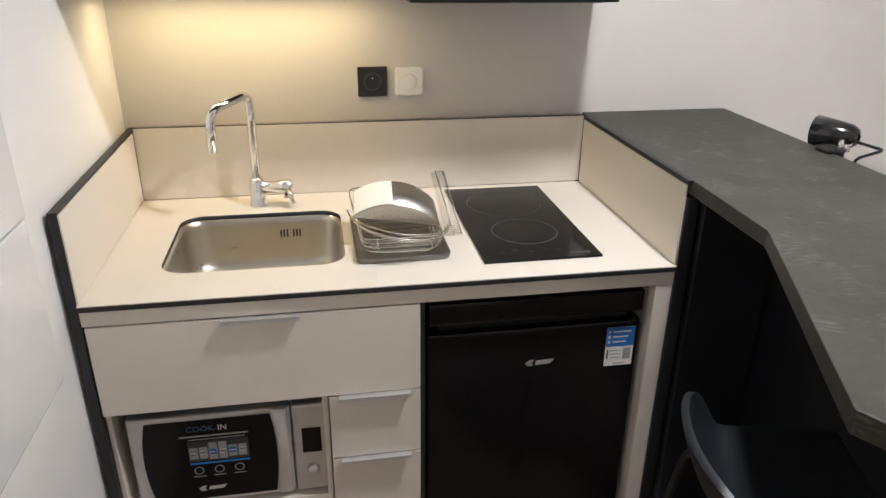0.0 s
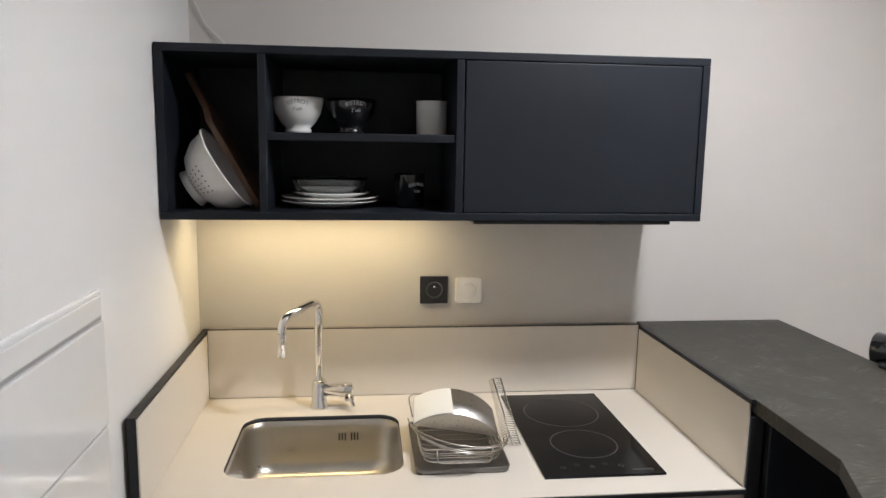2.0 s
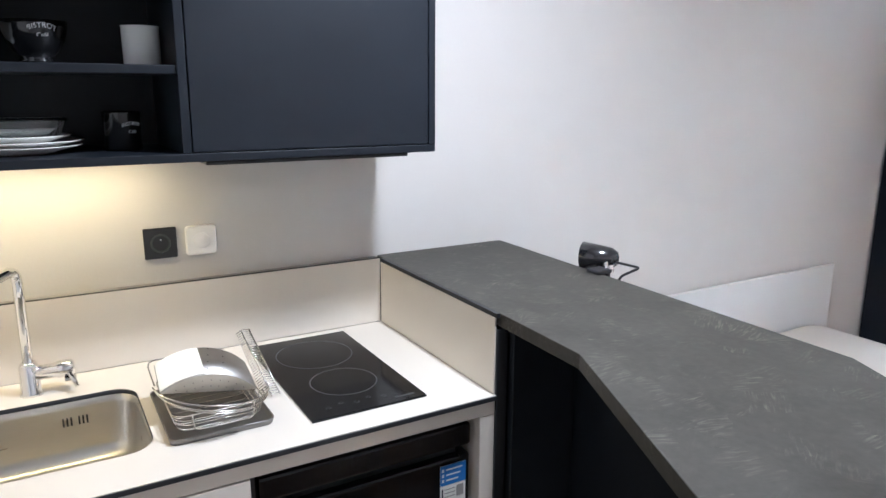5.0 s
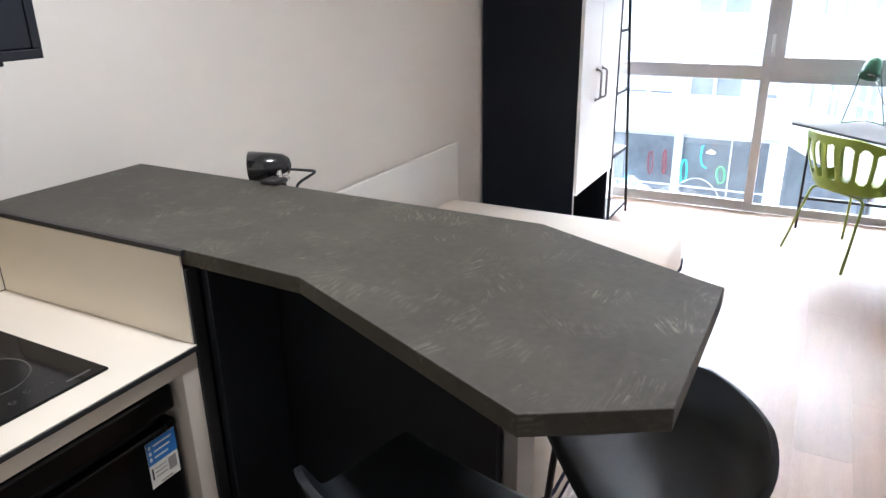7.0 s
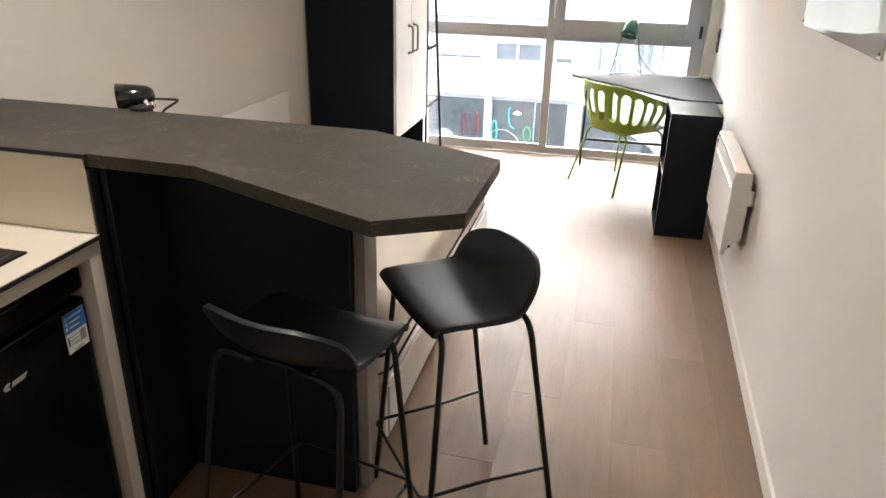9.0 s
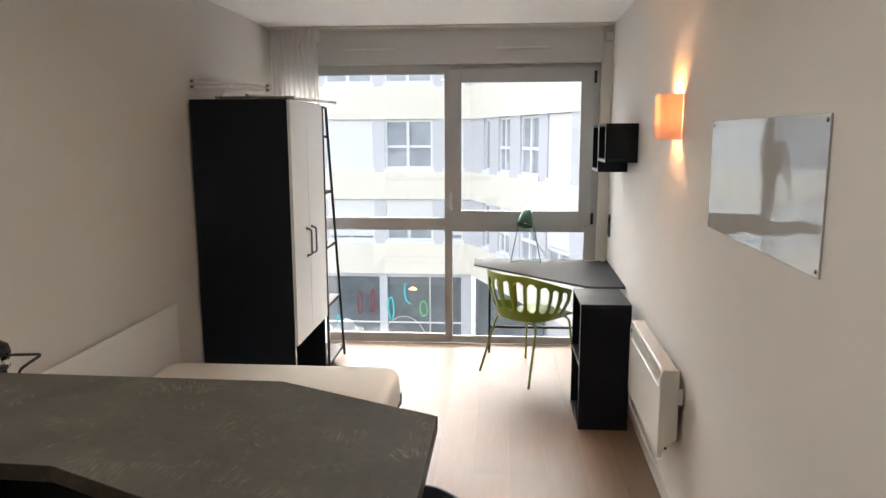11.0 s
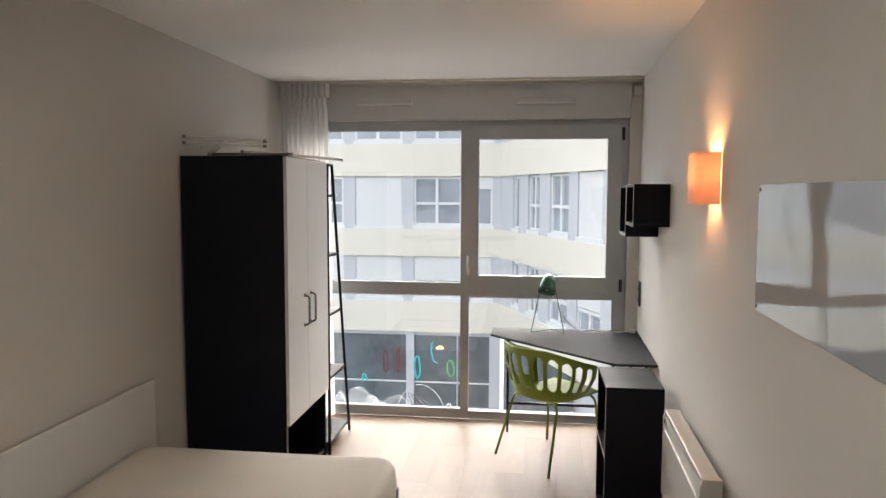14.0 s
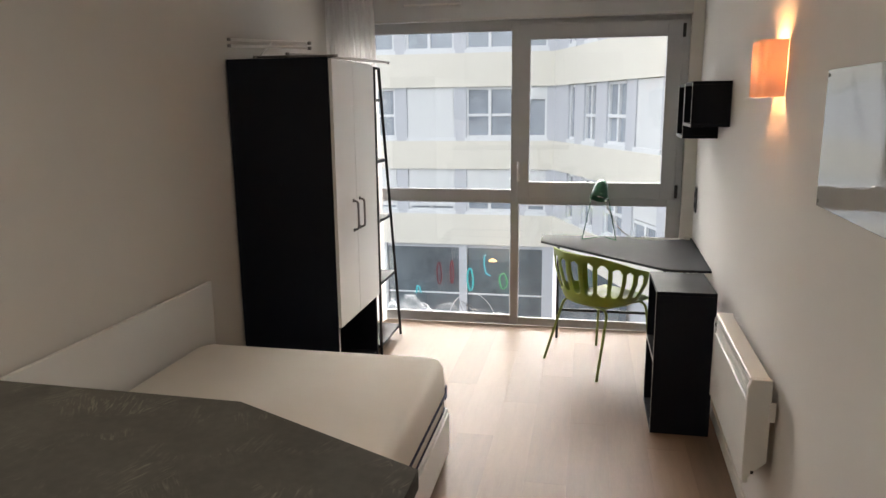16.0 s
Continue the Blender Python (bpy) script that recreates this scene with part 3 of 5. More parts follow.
# dish rack
tray = thing("drip_tray", "dark steel drip tray standing beside the sink", "tray", pose(0.405, 1.755, 0.9))
part("pan", loft([rrect(-0.108 - i, 0.108 + i, -0.140 - i, 0.140 + i, 0.018, z) for i, z in ((0.0, 0.0005), (0.003, 0.014), (-0.001, 0.014), (-0.004, 0.004))], True, True), M_TRAY, tray)
rack = thing("dish_rack", "wire dish rack with looped ends standing on the drip tray", "dish rack", pose(0.405, 1.755, 0.9045))
for z, s in ((0.006, 0.88), (0.019, 0.92), (0.032, 0.96), (0.045, 1.0)):
    part("basket_rim", tube(rrect(-0.098 * s, 0.098 * s, -0.115 * s, 0.120 * s, 0.03, z), 0.0017, 6, True), M_WIRE, rack)
for k in range(7):
    y = -0.095 + k * 0.030
    part("basket_wire", tube(rounded([(-0.097, y, 0.045), (-0.088, y, 0.006), (0.088, y, 0.006), (0.097, y, 0.045)], 0.02, 4), 0.0013, 6), M_WIRE, rack)
for k, (z, w, yy) in enumerate(((0.056, 0.112, -0.130), (0.063, 0.118, -0.135), (0.072, 0.122, -0.128))):
    loop = [(w * math.cos(radians(a)), yy * 0.15 + abs(yy) * (0.95 * math.sin(radians(a))) - 0.02, z + 0.02 * math.cos(radians(a)) * -1) for a in range(180, 361, 12)]
    part("hoop", tube(loop, 0.0018, 6), M_WIRE, rack)
part("handle_loop", tube(rounded([(-0.10, 0.12, 0.03), (-0.112, 0.135, 0.088), (-0.01, 0.135, 0.088), (0.0, 0.12, 0.03)], 0.02), 0.0018, 6), M_WIRE, rack)
part("front_loop", tube(rounded([(-0.06, -0.122, 0.05), (-0.058, -0.132, 0.018), (0.066, -0.132, 0.018), (0.07, -0.122, 0.05)], 0.012), 0.0018, 6), M_WIRE, rack)
holder = thing("cutlery_holder", "upturned perforated steel cutlery holder with a painted highlight", "cutlery holder", pose(0.402, 1.780, 0.965, 6, 8, -3))


def arch(a0, a1, y0, y1, r, lift=0.0, n=20):
    ringf = []
    for i in range(n + 1):
        a = radians(a0 + (a1 - a0) * i / n)
        ringf.append((r * math.cos(a), 0, r * math.sin(a) - 0.098 + lift))
    return loft([[(x, y0, z) for x, _, z in ringf], [(x, y1, z) for x, _, z in ringf]], closed=False)


shell = arch(46, 134, -0.075, 0.065, 0.150)
part("shell", shell, M_SATIN, holder).modifiers.new("sheet", "SOLIDIFY").thickness = 0.0012
end = bmesh.new()
end.faces.new([end.verts.new((0.149 * math.cos(radians(a)), -0.0745, 0.149 * math.sin(radians(a)) - 0.098)) for a in range(46, 135, 4)])
part("end_plate", end, M_STEEL, holder).modifiers.new("sheet", "SOLIDIFY").thickness = 0.0012
# White patch stands for the strip light's reflection, painted onto the steel shell.
part("label", arch(95, 133, -0.072, 0.062, 0.1515), M_PAPER_GLINT, holder, "white painted highlight where the steel mirrors the strip light")
for k in range(4):
    for j in range(2):
        a = radians(92 - 13 * j - 2 * k)
        part("hole", moved(lathe([(0.0, 0.0), (0.0022, 0.0004)], 8, False, False), pose(0.1512 * math.cos(a), -0.05 + 0.035 * k, 0.1512 * math.sin(a) - 0.098, 0, 90 - math.degrees(a), 0)), M_BLACK, holder)
for k in range(9):
    for j in range(2):
        a = radians(58 + 8 * k)
        rr = 0.122 + 0.014 * j
        part("hole", moved(lathe([(0.0, 0.0), (0.0014, 0.0004)], 8, False, False), pose(rr * math.cos(a), -0.0760, rr * math.sin(a) - 0.098, 90, 0, 0)), M_TRAY, holder)
grid = thing("folded_wire_grid", "folded steel wire grid leaning against the dish rack", "wire rack", pose(0.548, 1.850, 0.9, 0, -4, 0))
for dx in (0.0, 0.020):
    part("side_wire", tube([(dx, -0.100, 0.004), (dx - 0.003, 0.0, 0.058), (dx - 0.006, 0.112, 0.106)], 0.0019, 6), M_WIRE, grid)
for k in range(30):
    u = k / 29
    y, z = -0.096 + 0.204 * u, 0.007 + 0.098 * u
    part("cross_wire", tube([(-0.020, y, z - 0.004), (-0.004, y + 0.003, z + 0.003), (0.018, y, z)], 0.0013, 5), M_WIRE, grid)

# wall sockets
sock = thing("wall_socket", "square black wall socket above the backsplash", "socket", pose(0.388, NORTH, 1.212))
part("plate", box(-0.042, 0.042, -0.009, 0.0, -0.042, 0.042, 0.003), M_BLACK, sock)
part("well", moved(lathe([(0.0, -0.006), (0.019, -0.006), (0.021, 0.003), (0.024, 0.0035), (0.026, 0.0)], 28, True, False), pose(0, -0.009, 0, 90, 0, 0)), mat("socket_well", (0.040, 0.046, 0.040), 0.3, var=0.05), sock)
part("earth_pin", tube([(0, -0.004, 0.011), (0, -0.014, 0.011)], 0.0024), M_CHROME, sock)
for dx in (-0.0095, 0.0095):
    part("pin_hole", tube([(dx, -0.004, -0.002), (dx, -0.0055, -0.002)], 0.0028), M_INK, sock)
sw = thing("wall_switch", "square white wall outlet cover with rounded corners", "switch", pose(0.494, NORTH, 1.211))
part("plate", moved(loft([rrect(-s, s, -s, s, r, z) for s, r, z in ((0.041, 0.010, 0.0), (0.041, 0.010, 0.007), (0.037, 0.010, 0.011))]), pose(0, 0, 0, 90, 0, 0)), M_PLASTIC, sw)
part("cap", moved(lathe([(0.022, 0.010), (0.022, 0.0125), (0.019, 0.0135), (0.0, 0.0138)], 28, False, False), pose(0, 0, 0, 90, 0, 0)), M_PLASTIC, sw)

# fridge
fr = thing("fridge", "black under-counter fridge with an energy label on its door", "fridge", pose(0, 0, 0))
FX0, FX1, FY = 0.446, 0.970, KY + 0.030
part("body", box(FX0, FX1, FY + 0.05, NORTH - 0.08, 0.012, 0.840, 0.004), M_FRIDGE, fr)
dr = part("door", box(FX0, FX1, FY, FY + 0.046, 0.040, 0.748, 0.006), M_FRIDGE, fr)
part("top_rail", box(FX0, FX1, FY - 0.006, FY + 0.046, 0.772, 0.830, 0.008), M_FRIDGE, fr)
part("grip_recess", box(FX0 + 0.03, FX1 - 0.03, FY + 0.018, FY + 0.047, 0.748, 0.770, 0.002), M_BLACK, fr)
part("grip_lip", box(FX0 + 0.03, FX1 - 0.03, FY - 0.009, FY + 0.006, 0.739, 0.750, 0.004), M_FRIDGE, dr)
badge = join(prism([(0.684, 0.0), (0.694, 0.008), (0.706, 0.008), (0.700, 0.0), (0.704, -0.008), (0.690, -0.008)], 0, 0.0012, 0), prism([(0.708, -0.006), (0.712, 0.005), (0.756, 0.007), (0.746, -0.005)], 0, 0.0012, 0))
moved(badge, pose(0, FY - 0.0002, 0.650, 90, 0, 0))
part("maker_badge", badge, M_ALU, dr, "plain silver maker mark")
st = part("energy_label", box(0.886, 0.958, FY - 0.0012, FY, 0.622, 0.730, 0), M_PAPER_GLINT, dr, "blue and white energy label")
part("blue_field", box(0.886, 0.958, FY - 0.0018, FY - 0.0013, 0.677, 0.730, 0), M_BLUE, st)
for k in range(3):
    part("print_line", box(0.902, 0.948 - 0.006 * k, FY - 0.0022, FY - 0.0019, 0.716 - 0.014 * k, 0.720 - 0.014 * k, 0), M_PRINT, st)
    part("print_mark", box(0.890, 0.896, FY - 0.0022, FY - 0.0019, 0.714 - 0.014 * k, 0.722 - 0.014 * k, 0), M_PRINT, st)
part("print_block", box(0.932, 0.952, FY - 0.0020, FY - 0.0013, 0.640, 0.670, 0), M_GREYBOARD, st)
for k in range(3):
    part("print_line", box(0.898, 0.928, FY - 0.0020, FY - 0.0013, 0.664 - 0.010 * k, 0.666 - 0.010 * k, 0), M_GREYBOARD, st)
part("print_line", box(0.908, 0.938, FY - 0.0020, FY - 0.0013, 0.627, 0.630, 0), M_GREYBOARD, st)
part("print_block", box(0.890, 0.894, FY - 0.0020, FY - 0.0013, 0.642, 0.668, 0), M_INK, st)

# microwave
mw = thing("microwave", "stainless microwave oven with a stickered black door in the niche", "microwave", pose(-0.018, KY + 0.045, 0.328))
part("body", box(-0.222, 0.222, 0.02, 0.36, 0.008, 0.262, 0.006), M_SILVER, mw)
md = part("door", box(-0.222, 0.140, -0.012, 0.020, 0.010, 0.260, 0.006), M_SILVER, mw)


def bowed(x, bulge, z):
    return x + bulge * (1 - ((z - 0.135) / 0.115) ** 2)


zs = [0.022 + 0.225 * i / 12 for i in range(13)]
outline = [(bowed(-0.182, -0.014, z), z) for z in zs] + [(bowed(0.094, 0.010, z), z) for z in reversed(zs)]
part("glass", loft([[(x, y, z) for x, z in outline] for y in (-0.011, -0.0145)], False, True, smooth=False), M_FRIDGE, md, "black door glass")
strip = []
for z in [0.012 + 0.246 * i / 14 for i in range(15)]:
    s_ = 1 - ((z - 0.135) / 0.123) ** 2
    xa, xb, yo = bowed(0.098, 0.010, z), 0.134, -0.0125 - 0.020 * s_
    strip.append([(xa, -0.0115, z), (xa, yo + 0.004, z), (xa + 0.004, yo, z), (xb - 0.004, yo - 0.003, z), (xb, yo + 0.002, z), (xb, -0.0115, z)])
part("handle", loft(strip, True, True), M_SILVER, md, "broad bowed silver handle strip")
cp = part("control_panel", box(0.1425, 0.222, -0.012, 0.020, 0.010, 0.260, 0.006), M_SILVER, mw)
part("display", box(0.163, 0.208, -0.0145, -0.011, 0.125, 0.195, 0.001), M_FRIDGE, cp, "dark display window")
part("knob", moved(lathe([(0.015, 0.0), (0.015, 0.012), (0.013, 0.016), (0.0, 0.017)], 28, False, False), pose(0.185, -0.012, 0.076, 90, 0, 0)), M_SILVER, cp)
sk = part("sticker", box(-0.096, 0.040, -0.0150, -0.0146, 0.132, 0.190, 0), M_INK, md, "printed promotional sticker")
for k in range(6):
    part("phone_print", box(-0.094 + 0.022 * k, -0.075 + 0.022 * k, -0.0156, -0.0151, 0.140 - (0.004 if k in (2, 3) else 0), 0.172 + (0.012 if k in (2, 3) else 0), 0), M_DIMPRINT if k % 2 else M_EDGE, sk)
    part("phone_screen", box(-0.092 + 0.022 * k, -0.077 + 0.022 * k, -0.0160, -0.0157, 0.150, 0.166, 0), M_BLUE if k in (2, 4) else M_GREYBOARD, sk)
    for j in range(3):
        part("print_line", box(-0.0915 + 0.022 * k, -0.082 + 0.022 * k + 0.002 * ((k + j) % 3), -0.0163, -0.0160, 0.1515 + 0.005 * j, 0.1530 + 0.005 * j, 0), M_PRINT if (k + j) % 2 else M_INK, sk)
part("print_line", box(-0.092, 0.034, -0.0156, -0.0151, 0.194, 0.196, 0), M_GREYBOARD, sk)
part("print_band", box(-0.096, 0.040, -0.0154, -0.0151, 0.124, 0.129, 0), M_BLUE, sk)
part("words", facing(text_bm("COOK-", 0.021), -0.060, -0.0152, 0.223), M_DIMBLUE, sk, "dim blue printed words")
part("words", facing(text_bm("IN", 0.021), -0.014, -0.0152, 0.223), M_PRINT, sk, "white printed word")
part("print_line", box(-0.112, 0.042, -0.0156, -0.0151, 0.202, 0.206, 0), M_GREYBOARD, sk)
for k in range(3):
    part("print_symbol", moved(ring(0, 0, 0.010, 0, 0.001, 20), pose(-0.078 + 0.046 * k, -0.0154, 0.106, 90, 0, 0)), M_DIMPRINT, sk)
    part("print_line", box(-0.092 + 0.046 * k, -0.064 + 0.046 * k, -0.0154, -0.0150, 0.088, 0.090, 0), M_GREYBOARD, sk)
part("maker_badge", moved(join(prism([(-0.085, 0.0), (-0.076, 0.007), (-0.066, 0.007), (-0.071, 0.0), (-0.067, -0.007), (-0.079, -0.007)], 0, 0.0008, 0), prism([(-0.063, -0.005), (-0.060, 0.004), (-0.020, 0.006), (-0.029, -0.004)], 0, 0.0008, 0)), pose(0, -0.0147, 0.052, 90, 0, 0)), M_ALU, md)

# upper cabinet
up = thing("wall_cabinet", "anthracite wall cabinet with open shelves and one closed door", "wall cabinet", pose(0, 0, 0))
UX0, UX1, UY, UZ0, UZ1 = -0.297, 1.035, 1.820, 1.461, 1.867
part("top", box(UX0, UX1, UY, NORTH, UZ1 - 0.019, UZ1), M_DARK, up)
part("bottom", box(UX0, UX1, UY, NORTH, UZ0, UZ0 + 0.019), M_DARK, up)
part("side", box(UX0, UX0 + 0.019, UY, NORTH, UZ0 + 0.019, UZ1 - 0.019), M_DARK, up)
part("side", box(UX1 - 0.019, UX1, UY, NORTH, UZ0 + 0.019, UZ1 - 0.019), M_DARK, up)
part("divider", box(-0.067, -0.048, UY + 0.002, NORTH, UZ0 + 0.019, UZ1 - 0.019), M_DARK, up)
part("divider", box(0.401, 0.420, UY + 0.002, NORTH, UZ0 + 0.019, UZ1 - 0.019), M_DARK, up)
part("shelf", box(-0.048, 0.401, UY + 0.008, NORTH, 1.650, 1.669), M_DARK, up)
part("back", box(UX0 + 0.019, UX1 - 0.019, NORTH - 0.010, NORTH - 0.002, UZ0 + 0.019, UZ1 - 0.019), M_DARK, up)
part("door", box(0.423, UX1 - 0.021, UY + 0.001, UY + 0.020, UZ0 + 0.021, UZ1 - 0.021), M_DARK, up, "flat anthracite cabinet door")
hood = thing("extractor_hood", "flat dark extractor grille under the wall cabinet", "cooker hood", pose(0, 0, 0))
part("plate", box(0.450, 0.960, UY + 0.012, 2.12, UZ0 - 0.010, UZ0 - 0.0005, 0.003), M_BLACK, hood)
for k in range(2):
    part("filter", box(0.480 + 0.235 * k, 0.700 + 0.235 * k, UY + 0.05, 2.05, UZ0 - 0.014, UZ0 - 0.0105, 0.002), M_TRAY, hood)
led = thing("strip_light", "warm strip light fixed under the wall cabinet", "strip light", pose(0, 0, 0))
part("housing", box(-0.275, 0.400, 2.045, 2.075, UZ0 - 0.007, UZ0 - 0.0005, 0.001), M_PLASTIC, led)
lamp = new("strip_glow", bpy.data.lights.new("strip_glow", "AREA"))
lamp.parent = led
lamp.data.shape, lamp.data.size, lamp.data.size_y = "RECTANGLE", 0.60, 0.014
lamp.data.energy, lamp.data.color = 0.132, (1.0, 0.73, 0.35)
lamp.matrix_basis = pose(0.07, 2.060, UZ0 - 0.009)

# crockery


def bowl_profile(r, h):
    return [(0.0, 0.0), (r * 0.50, 0.0), (r * 0.52, h * 0.10), (r * 0.46, h * 0.14), (r * 0.66, h * 0.28), (r * 0.88, h * 0.55), (r * 0.98, h * 0.85), (r, h),
            (r * 0.96, h), (r * 0.92, h * 0.82), (r * 0.80, h * 0.52), (r * 0.5, h * 0.25), (0.0, h * 0.20)]


def wrapped(words, size, r, z, squash=0.0, turn=0.0, arc=0.0):
    """Writing laid round an upright curved wall."""
    bm = text_bm(words, size, 0.0003)
    for v in bm.verts:
        a = v.co.x / r + radians(turn)
        up = v.co.y - arc * v.co.x ** 2
        rr = r + v.co.z + squash * up + 0.0008
        v.co = (rr * math.sin(a), -rr * math.cos(a), z + up)
    return bm


def bowl(name, x, y, z, material, ink, label, turn):
    b = thing(name, label, "bowl", pose(x, y, z), group="bowls on the shelf")
    part("bowl_body", lathe(bowl_profile(0.066, 0.090), 36, False, False), material, b)
    part("words", wrapped("BISTROT", 0.0150, 0.064, 0.078, 0.26, turn, 9.0), ink, b, "printed word")
    part("words", wrapped("Café", 0.0125, 0.0595, 0.058, 0.5, turn), ink, b, "printed word")
    part("print_line", wrapped("_____", 0.008, 0.052, 0.046, 0.8, turn), ink, b)


bowl("bowl", 0.010, 1.985, 1.669, M_WHITE, M_INK, "white ceramic bowl with black printed words", 4)
bowl("bowl", 0.145, 1.995, 1.669, M_BLKCER, M_PRINT, "glossy black ceramic bowl with white printed words", 14)


def mug(x, y, z, material, ink, label, turn):
    b = thing("mug", label, "mug", pose(x, y, z, 0, 0, turn), group="mugs on the shelf")
    part("mug_body", lathe([(0.0, 0.0), (0.038, 0.0), (0.0405, 0.004), (0.041, 0.084), (0.0425, 0.088), (0.039, 0.088), (0.038, 0.006), (0.0, 0.005)], 32, False, False), material, b)
    part("handle", tube(rounded([(0, 0.040, 0.070), (0, 0.068, 0.066), (0, 0.068, 0.026), (0, 0.040, 0.020)], 0.02), 0.005), material, b)
    if ink:
        part("words", wrapped("BISTROT", 0.0115, 0.041, 0.062, 0, 24, 9.0), ink, b, "printed word")
        part("words", wrapped("Café", 0.010, 0.041, 0.044, 0, 24), ink, b, "printed word")


mug(0.356, 1.985, 1.669, M_WHITE, None, "plain white ceramic mug on the shelf", 0)
mug(0.300, 1.985, UZ0 + 0.019, M_BLKCER, M_PRINT, "black enamel mug with white printed words", 0)
pz = UZ0 + 0.019


def plate_profile(r):
    return [(0.0, 0.0), (r * 0.58, 0.0), (r * 0.62, 0.004), (r * 0.98, 0.016), (r, 0.018), (r * 0.96, 0.0185), (r * 0.64, 0.009), (0.0, 0.006)]


for k, r in enumerate((0.130, 0.130, 0.102)):
    solid("plate", lathe(plate_profile(r), 40, False, False), M_WHITE, "white ceramic plate in a low stack", "plate", group="stacked plates", m=pose(0.088 + 0.003 * k, 2.000, pz + (0, 0.0105, 0.021)[k]))
dish = thing("glass_dish", "clear glass oven dish on the stacked plates", "glass dish", pose(0.090, 2.000, pz + 0.036))
part("dish_body", loft([rrect(-a, a, -b, b, 0.022, z) for a, b, z in ((0.080, 0.060, 0.0), (0.096, 0.072, 0.036), (0.100, 0.076, 0.038), (0.092, 0.068, 0.036), (0.077, 0.057, 0.004))], True, True), M_CLEAR, dish)
solid("dish", loft([rrect(-a, a, -b, b, 0.025, z) for a, b, z in ((0.060, 0.050, 0.0), (0.082, 0.066, 0.016), (0.079, 0.063, 0.016), (0.060, 0.048, 0.003))], True, True), M_WHITE, "shallow white dish nested in the glass dish", "dish", m=pose(0.090, 2.000, pz + 0.0405))
board = solid("chopping_board", loft([rrect(-0.008, 0.008, -0.085, 0.085, 0.003, 0.0), rrect(-0.008, 0.008, -0.09, 0.09, 0.003, 0.015), rrect(-0.008, 0.008, -0.09, 0.09, 0.003, 0.24), rrect(-0.008, 0.008, -0.03, 0.03, 0.003, 0.28), rrect(-0.007, 0.007, -0.022, 0.022, 0.003, 0.372)]), M_WOOD, "brown wooden chopping board leaning in the cabinet", "chopping board", m=pose(-0.082, 1.990, pz + 0.005, 0, -28.5, 0))
col = thing("colander", "white plastic colander tipped against the chopping board", "colander", pose(-0.166, 1.940, pz + 0.098, 0, 58, 0))
cprof = [(0.0, -0.085), (0.045, -0.083), (0.075, -0.068), (0.098, -0.035), (0.106, 0.0), (0.112, 0.002), (0.112, 0.006), (0.103, 0.005), (0.094, -0.033), (0.072, -0.063), (0.0, -0.080)]
part("bowl_body", moved(lathe(cprof, 36, False, False), pose(0, 0, 0)), M_PLASTIC, col)
part("foot", lathe([(0.046, -0.082), (0.050, -0.100), (0.044, -0.100), (0.040, -0.082)], 28, False, False), M_PLASTIC, col)
for k in range(5):
    for j in range(6):
        a, ph = radians(-110 + 8 * j), radians(25 + 9 * k)
        r = 0.100
        part("hole", moved(lathe([(0.0, 0.0), (0.0022, 0.0003)], 7, False, False), pose(r * math.cos(a) * math.cos(ph) * 1.09, r * math.sin(a) * math.cos(ph) * 1.09, -r * math.sin(ph) * 0.93, 0, 90 + math.degrees(ph), math.degrees(a))), M_INK, col)
solid("cable", tube([(WEST + 0.004, NORTH - 0.012, 2.10), (-0.285, NORTH - 0.010, 2.03), (-0.255, NORTH - 0.010, 1.965), (-0.205, NORTH - 0.012, 1.915), (-0.165, NORTH - 0.03, 1.872)], 0.0025, 6), M_CABLE, "thin white cable running down to the wall cabinet", "cable")

# fuse box on the west wall
fb = thing("fuse_box", "flat glossy white electrical panel cover on the wall", "fuse box", pose(WEST - 0.006, 1.18, 0.78))
part("surround", box(0.0, 0.012, -0.24, 0.24, 0.0, 0.60, 0.004), M_GLOSSWHITE, fb)
part("upper_cover", box(0.012, 0.017, -0.225, 0.225, 0.552, 0.592, 0.003), M_GLOSSWHITE, fb)
part("groove", box(0.012, 0.0135, -0.228, 0.228, 0.545, 0.551, 0), M_EDGE, fb)
part("door", box(0.012, 0.020, -0.225, 0.225, 0.350, 0.544, 0.003), M_GLOSSWHITE, fb, "glossy white hinged cover")
part("door", box(0.012, 0.018, -0.225, 0.225, 0.012, 0.344, 0.003), M_GLOSSWHITE, fb, "glossy white hinged cover")

# ceiling light in front of the kitchenette
cll = thing("ceiling_light", "small round white ceiling spotlight before the kitchenette", "ceiling light", pose(1.06, 1.17, CEIL))
part("base", lathe([(0.0, 0.0), (0.10, 0.0), (0.10, -0.018), (0.09, -0.024), (0.0, -0.024)], 36, False, False), M_PLASTIC, cll)
part("rim", lathe([(0.090, -0.022), (0.094, -0.034), (0.100, -0.034), (0.100, -0.018)], 36, False, False), M_PLASTIC, cll)
entry = new("ceiling_glow", bpy.data.lights.new("ceiling_glow", "AREA"))
entry.parent = cll
entry.data.shape, entry.data.size = "DISK", 0.16
entry.data.energy, entry.data.color = 1.95, (1.0, 0.93, 0.84)
entry.matrix_basis = pose(0, 0, -0.036)

